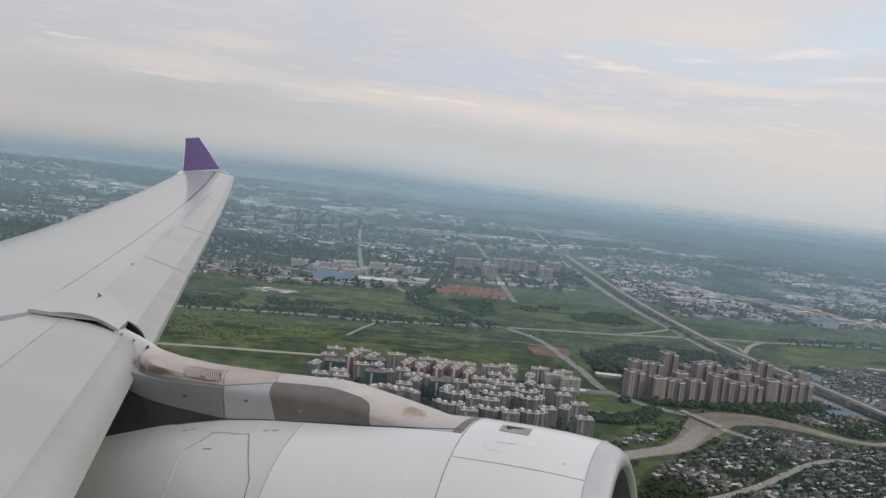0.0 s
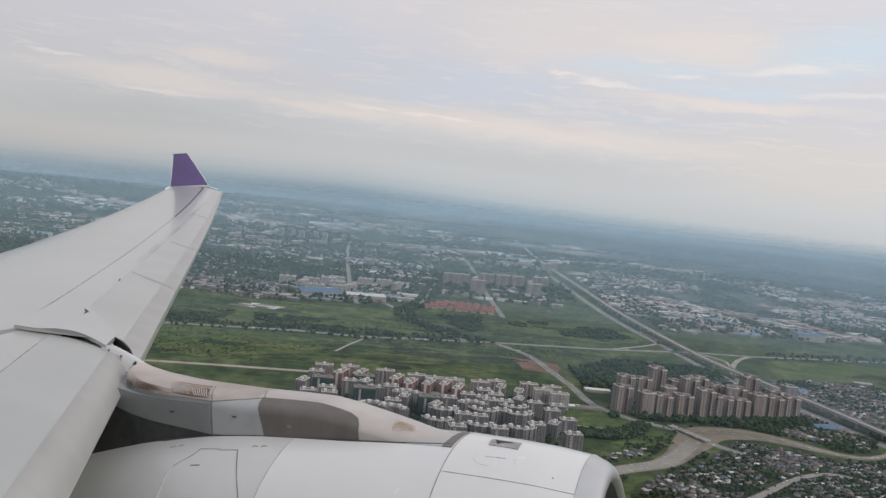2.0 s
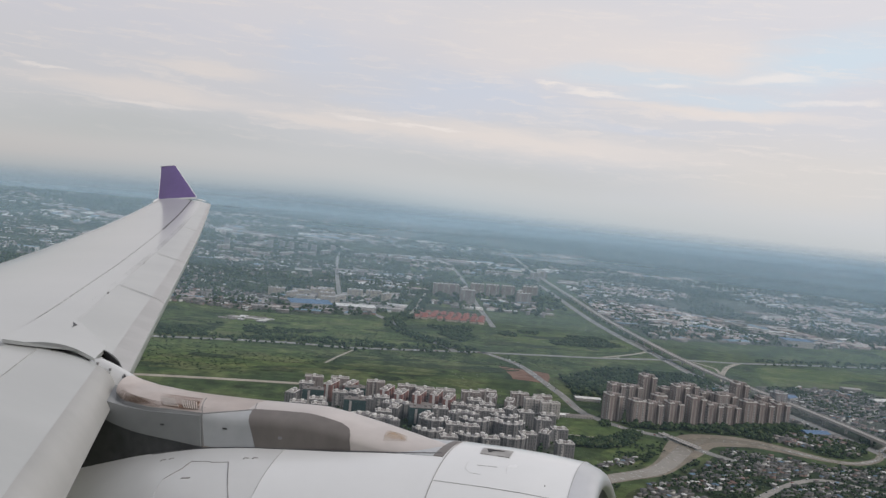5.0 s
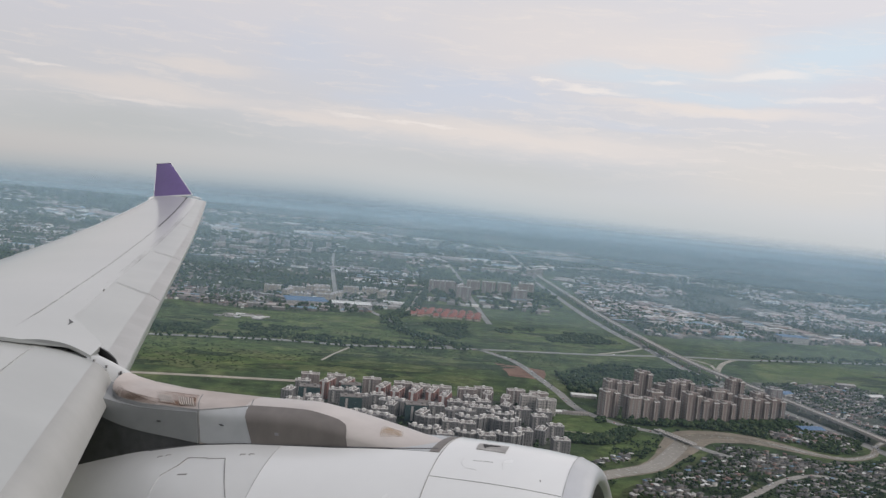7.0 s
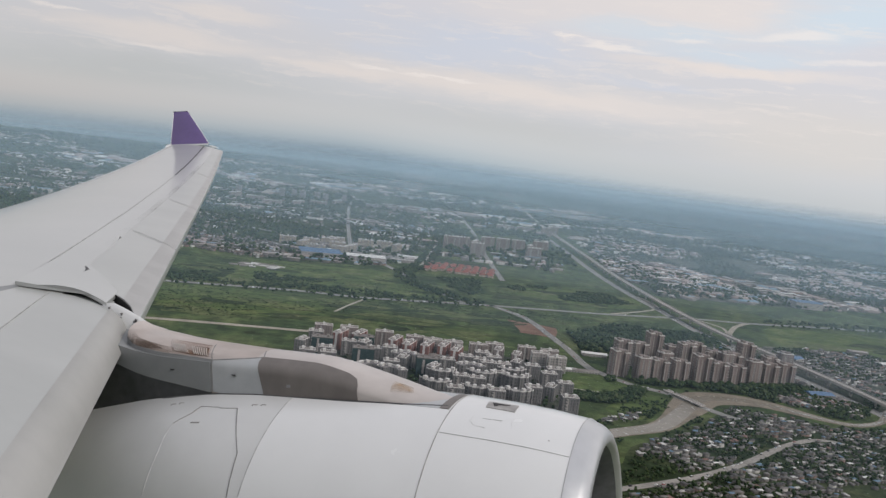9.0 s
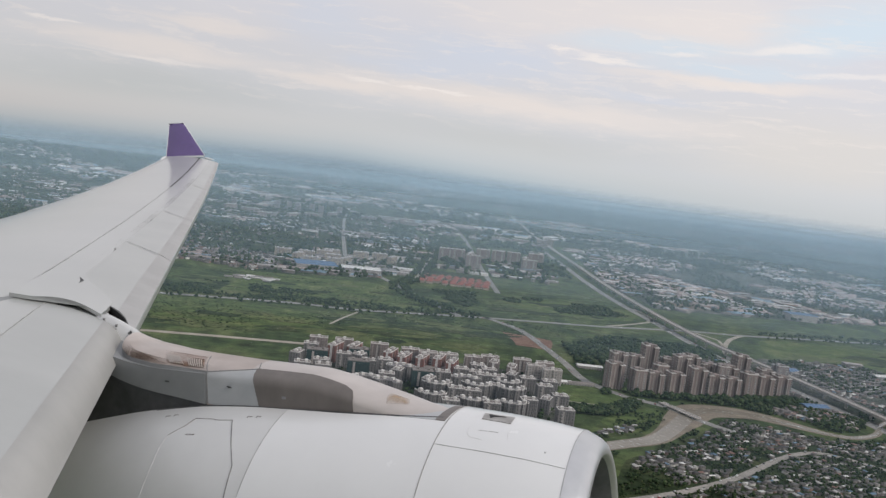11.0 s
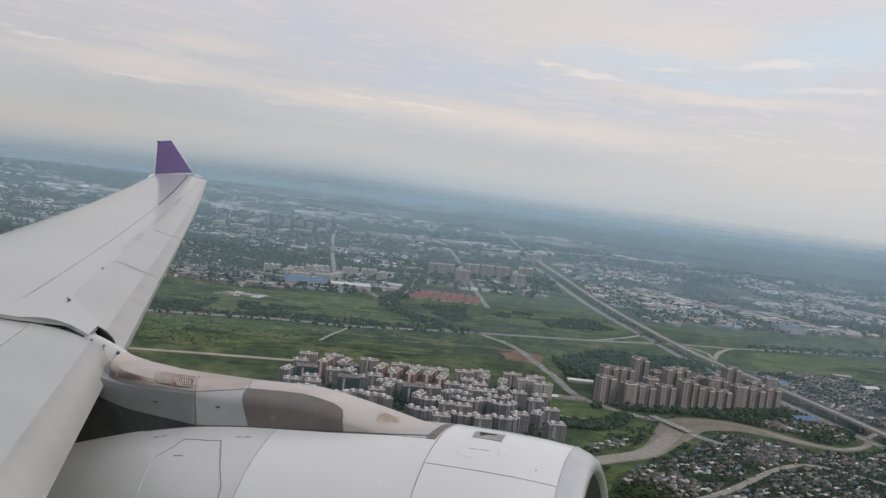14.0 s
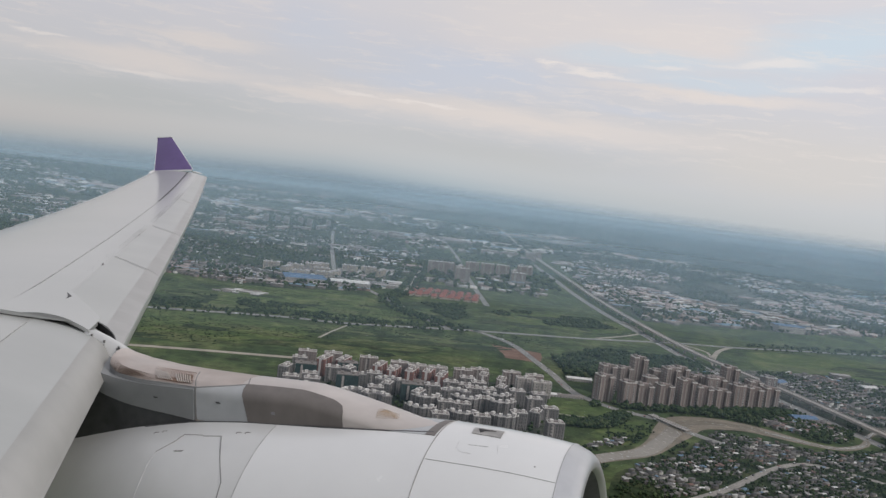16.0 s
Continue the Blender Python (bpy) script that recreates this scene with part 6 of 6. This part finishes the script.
houses("works_sheds", "pale sheet roofs of an industrial district", "sheds", keep_clear(thinned(scatter(WORKS, 1600), 150, 15, 0.56)), (14, 60), (3, 6), 20, SHED_ROOF, 0.2, ratio=(0.22, 0.5))
houses("field_sheds", "scattered farm sheds in far fields", "sheds", keep_clear(thinned(scatter(EASTFIELDS, 160), 120, 18, 0.5)), (12, 34), (4, 7), 12, SHED_ROOF, 0.2, ratio=(0.22, 0.5))
FAR = [(-2600, 3000), (-300, 2900), (400, 3000), (1700, 2600), (2700, 2300), (4100, 2500), (3300, 3600), (2400, 4300), (1200, 4750), (0, 4900), (-1200, 4750), (-2400, 4250)]
houses("far_sheds", "white sheds scattered over the distant plain", "sheds", thinned(scatter(FAR, 3000), 260, 21, 0.57), (20, 105), (3, 8), 12, SHED_ROOF, 0.2, ratio=(0.22, 0.5))

def cars(name, label, pts, width, gap):
    """Small cars strung along a road: each a low body with a narrower cabin, as one mesh."""
    c = smooth_path(pts, gap)
    d = np.gradient(c, axis=0)
    V, T = [], []
    for i in range(len(c)):
        if RNG.random() < 0.45 or c[i][1] > 1400:
            continue
        a = math.atan2(d[i][1], d[i][0])
        off = RNG.choice([-0.28, 0.28]) * width
        x0, y0 = c[i][0] - math.sin(a) * off, c[i][1] + math.cos(a) * off
        for lx, ly, z0, z1 in ((1.5, 0.62, 0.4, 1.0), (0.8, 0.55, 1.0, 1.5)):
            v, f = box(-lx, lx, -ly, ly, z0, z1)
            o = len(V)
            V += [(x0 + x * math.cos(a) - y * math.sin(a), y0 + x * math.sin(a) + y * math.cos(a), z) for x, y, z in v]
            for q in f:
                T += [(o + q[0], o + q[1], o + q[2]), (o + q[0], o + q[2], o + q[3])]
    me = big_mesh(name, np.array(V), np.array(T), [CAR_PAINT])
    return tagged(new(name, me), label, "cars", kind="stuff")


cars("road_cars", "small white and dark cars along the dual road", SIDE_ROAD, 15, 9)
cars("lane_cars", "small cars along the village lane", VILLAGE_ROAD, 7, 7)
cars("estate_cars", "small cars on the estate road", ESTATE_ROAD, 11, 12)
cars("highway_cars", "few small cars on the country highway", CROSS_ROAD, 11, 30)
trees("village_trees", "dark green trees between village houses", keep_clear(thinned(scatter(VILLAGE, 12500), 36, 31, 0.34), 1), (0.9, 2.2), 2)
c = smooth_path(RIVER, 5)
d = np.gradient(c, axis=0)
nr = np.stack([-d[:, 1], d[:, 0]], 1) / np.linalg.norm(d, axis=1)[:, None]
rim = np.vstack([c + nr * o + RNG.normal(0, 1.6, c.shape) for o in (-20, -16.5, 16.5, 20, 24)])
trees("riverside_trees", "dark trees and bushes along the river banks", rim[((rim[:, 0] > 300) | (RNG.random(len(rim)) < 0.35)) & (near_line(rim, RIVER) > np.where((rim[:, 0] > 262) & (rim[:, 0] < 410), 23, 13))], (1.2, 2.8), 3, 0.8)
BANK = [(300, 872), (345, 862), (400, 840), (455, 826), (490, 860), (480, 900), (440, 922), (400, 905), (330, 885)]
houses("bank_houses", "small pale houses on the river bank", "houses", keep_clear(scatter([(370, 862), (455, 828), (492, 862), (478, 902), (430, 915)], 330), 1.5), (2.8, 7), (2, 3.8), 20, HOUSE_ROOF)
houses("bank_sheds", "white and pale blue workshop roofs by the river", "sheds", keep_clear(rows_of(scatter([(395, 862), (455, 830), (492, 862), (500, 900), (478, 930), (430, 915)], 260), 20, 9, 15), 1.5), (7, 15), (2, 3.5), 20, SHED_ROOF, 0.2, ratio=(0.35, 0.7))
trees("bank_wood", "dark trees between the towers and the river", keep_clear(thinned(scatter(BANK, 620), 30, 36, 0.30), 0), (1.4, 3.2), 3)
trees("roadside_trees", "dark green trees between roadside houses", keep_clear(thinned(scatter(ROADSIDE, 3200), 40, 32, 0.30), 1), (1.2, 2.8), 2)
trees("estate_trees", "dark trees between the estate blocks", scatter([(-142, 895), (-142, 700), (-95, 640), (130, 660), (125, 770), (140, 880), (146, 900), (65, 905)], 520), (1.2, 2.8), 3)
trees("tower_trees", "dark trees in front of the apartment towers", keep_clear(scatter([(186, 850), (260, 862), (330, 876), (420, 905), (440, 925), (425, 932), (330, 898), (250, 868), (190, 872)], 420), 0), (2.2, 4.2))
trees("bank_trees", "dense dark trees along the river bend", keep_clear(scatter([(130, 762), (178, 768), (208, 795), (226, 832), (212, 842), (190, 808), (160, 790), (130, 790)], 330), 0), (1.4, 3.0))
houses("bank_huts", "small white and blue huts on the river bank", "huts", scatter([(152, 712), (160, 706), (192, 726), (198, 746), (186, 742)], 46), (1.6, 4.2), (1.2, 2.2), 20, VILLAGE_ROOF)
trees("park_trees", "scattered dark trees on the river lawn", scatter([(165, 745), (205, 735), (235, 790), (215, 800), (190, 770)], 60), (0.9, 2.0), 3)
trees("meadow_scrub", "dark scrub and small trees on the meadows", keep_clear(thinned(scatter([(-700, 880), (200, 960), (420, 1200), (380, 1500), (100, 1480), (-60, 1400), (-300, 1370), (-800, 1300)], 12000), 80, 41, 0.63), 1), (0.7, 1.9), 2, 0.35)
trees("estate_wood", "dark green wood beside the estate road", keep_clear(thinned(scatter([(180, 960), (250, 1030), (400, 1090), (400, 1200), (250, 1180), (170, 1080)], 1000), 60, 43, 0.36), 1), (2, 4.2))
c = smooth_path(CROSS_ROAD, 9)
row = np.vstack([c + RNG.normal(0, 4.0, c.shape) + np.array([0, o]) for o in (13, 17, 23, -14)])
trees("avenue_trees", "dark rows of trees along the country highway", row[(row[:, 0] < 60) | ((row[:, 0] > 560) & (RNG.random(len(row)) < 0.6))], (1.5, 3.2))
trees("belt_trees", "thick dark belt of trees beyond the country highway", keep_clear(thinned(scatter([(-470, 1160), (-400, 1235), (-315, 1252), (-226, 1252), (-150, 1214), (-60, 1218), (-60, 1196), (-140, 1186), (-281, 1146), (-413, 1118), (-560, 1080)], 1100), 45, 61, 0.46), 1), (1.5, 3.4), 3, 0.6)
trees("field_copses", "dark low copses on the meadows", keep_clear(thinned(scatter([(-45, 1425), (30, 1300), (75, 1296), (140, 1330), (330, 1400), (330, 1500), (200, 1490), (130, 1475), (-30, 1460)], 1500), 42, 63, 0.60), 1), (1.8, 4.2), 3, 0.6)
c = smooth_path(CANAL + [(-83, 1432), (-60, 1330), (20, 1230)], 8)
trees("lane_trees", "line of dark trees along a lane", np.vstack([c + RNG.normal(0, 2.5, c.shape) + np.array([o, 0]) for o in (-9, 9, 14)]), (2.6, 4.6))
trees("town_trees", "dark green trees between town roofs", keep_clear(thinned(scatter(TOWN, 10000), 120, 51, 0.30), 1), (2.6, 5.6), 2)
trees("works_trees", "dark green trees in the industrial district", keep_clear(thinned(scatter(WORKS, 7500), 130, 53, 0.30), 1), (2.5, 5.5), 2)
trees("midtown_trees", "dark green trees beside distant blocks", keep_clear(thinned(scatter(MIDTOWN, 1000), 90, 54, 0.35), 1), (3.5, 7))
trees("east_trees", "dark hedges and trees between fields", keep_clear(thinned(scatter([(560, 1150), (760, 950), (1400, 1150), (2100, 2100), (1500, 2050), (900, 1560), (700, 1420)], 2200), 90, 55, 0.52), 1), (3, 6))
trees("far_woods", "dark blue-green woods on the distant plain", thinned(scatter(FAR, 12000), 300, 57, 0.36), (7, 15), 2, 0.55)

# ---------------------------------------------------------------- rising far land


def far_height(x, y):
    """The plain rises slowly towards the distant hills."""
    t = np.clip((np.hypot(x, y) - 2900.0) / 2080.0, 0, None)
    return 82.0 * t ** 1.5


def raise_far_land():
    """Lifts all that stands far out onto the rising land."""
    skip = {plane} | set(plane.children_recursive)
    bpy.context.view_layer.update()
    for ob in [o for o in scene.objects if o.parent is None and o not in skip]:
        if ob.type == "MESH" and ob.matrix_world.is_identity:
            n = len(ob.data.vertices)
            co = np.empty(n * 3, dtype=np.float32)
            ob.data.vertices.foreach_get("co", co)
            co = co.reshape(-1, 3)
            if np.hypot(co[:, 0], co[:, 1]).max() > 2900:
                co[:, 2] += far_height(co[:, 0], co[:, 1])
                ob.data.vertices.foreach_set("co", co.ravel())
                ob.data.update()
        elif ob.type in ("MESH", "EMPTY") and ob.location.xy.length > 2900:
            ob.location.z += float(far_height(ob.location.x, ob.location.y)) - 2.0
    for ob in viaduct_parts:
        n = len(ob.data.vertices)
        co = np.empty(n * 3, dtype=np.float32)
        ob.data.vertices.foreach_get("co", co)
        co = co.reshape(-1, 3)
        co[:, 2] += far_height(co[:, 0], co[:, 1])
        ob.data.vertices.foreach_set("co", co.ravel())
        ob.data.update()


viaduct_parts = [o for o in scene.objects if o.type == "MESH" and o.parent and o.parent.name == "viaduct"]
raise_far_land()

# ---------------------------------------------------------------- haze
def haze_material(strength, radius, base):
    m = bpy.data.materials.new("haze_shell_tint")
    m.use_nodes = True
    nt = m.node_tree
    nt.nodes.clear()
    N, L = nt.nodes.new, nt.links.new
    geo = N("ShaderNodeNewGeometry")
    sep = N("ShaderNodeSeparateXYZ")
    L(geo.outputs["Position"], sep.inputs[0])
    r = N("ShaderNodeValToRGB")
    r.color_ramp.interpolation = "EASE"
    e = r.color_ramp.elements
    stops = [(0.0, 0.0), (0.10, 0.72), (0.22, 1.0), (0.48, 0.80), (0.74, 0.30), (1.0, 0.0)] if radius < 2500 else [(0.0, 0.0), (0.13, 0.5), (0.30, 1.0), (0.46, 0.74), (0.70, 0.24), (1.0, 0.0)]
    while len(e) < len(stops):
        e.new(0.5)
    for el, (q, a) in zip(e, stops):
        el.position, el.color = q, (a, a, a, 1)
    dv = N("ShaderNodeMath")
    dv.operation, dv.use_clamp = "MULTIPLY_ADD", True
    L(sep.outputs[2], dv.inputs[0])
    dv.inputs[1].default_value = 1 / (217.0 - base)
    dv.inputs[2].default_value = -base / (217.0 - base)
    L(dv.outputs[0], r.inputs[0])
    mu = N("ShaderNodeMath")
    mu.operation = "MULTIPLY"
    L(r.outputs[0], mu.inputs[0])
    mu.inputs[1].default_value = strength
    # denser towards +x, so the imitated haze reads paler there
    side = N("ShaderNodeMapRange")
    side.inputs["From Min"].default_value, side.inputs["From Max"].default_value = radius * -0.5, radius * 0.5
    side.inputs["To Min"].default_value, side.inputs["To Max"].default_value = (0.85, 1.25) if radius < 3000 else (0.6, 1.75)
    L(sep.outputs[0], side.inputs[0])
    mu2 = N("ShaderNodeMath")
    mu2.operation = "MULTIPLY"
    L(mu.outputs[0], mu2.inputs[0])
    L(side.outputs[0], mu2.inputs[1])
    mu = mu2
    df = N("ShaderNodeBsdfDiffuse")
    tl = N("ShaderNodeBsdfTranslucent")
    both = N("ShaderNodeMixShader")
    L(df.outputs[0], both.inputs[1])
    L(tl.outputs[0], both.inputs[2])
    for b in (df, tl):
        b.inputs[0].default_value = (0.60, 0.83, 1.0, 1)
    tr = N("ShaderNodeBsdfTransparent")
    mx = N("ShaderNodeMixShader")
    L(mu.outputs[0], mx.inputs[0])
    L(tr.outputs[0], mx.inputs[1])
    L(both.outputs[0], mx.inputs[2])
    out = N("ShaderNodeOutputMaterial")
    L(mx.outputs[0], out.inputs[0])
    return m


# added see-through shells imitate haze with their own blue tint
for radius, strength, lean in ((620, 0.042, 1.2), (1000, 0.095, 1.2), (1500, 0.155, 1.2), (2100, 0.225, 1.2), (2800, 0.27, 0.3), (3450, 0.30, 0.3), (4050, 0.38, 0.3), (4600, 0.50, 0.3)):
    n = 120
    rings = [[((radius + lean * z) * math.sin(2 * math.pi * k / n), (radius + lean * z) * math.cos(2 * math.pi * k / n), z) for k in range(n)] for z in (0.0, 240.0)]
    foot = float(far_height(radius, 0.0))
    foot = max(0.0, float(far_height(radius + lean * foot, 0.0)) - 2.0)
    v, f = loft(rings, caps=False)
    thing("haze_layer", v, f, haze_material(strength, radius, foot), "see-through tinted shell imitating haze over the plain", "haze", kind="structure", smooth=True)
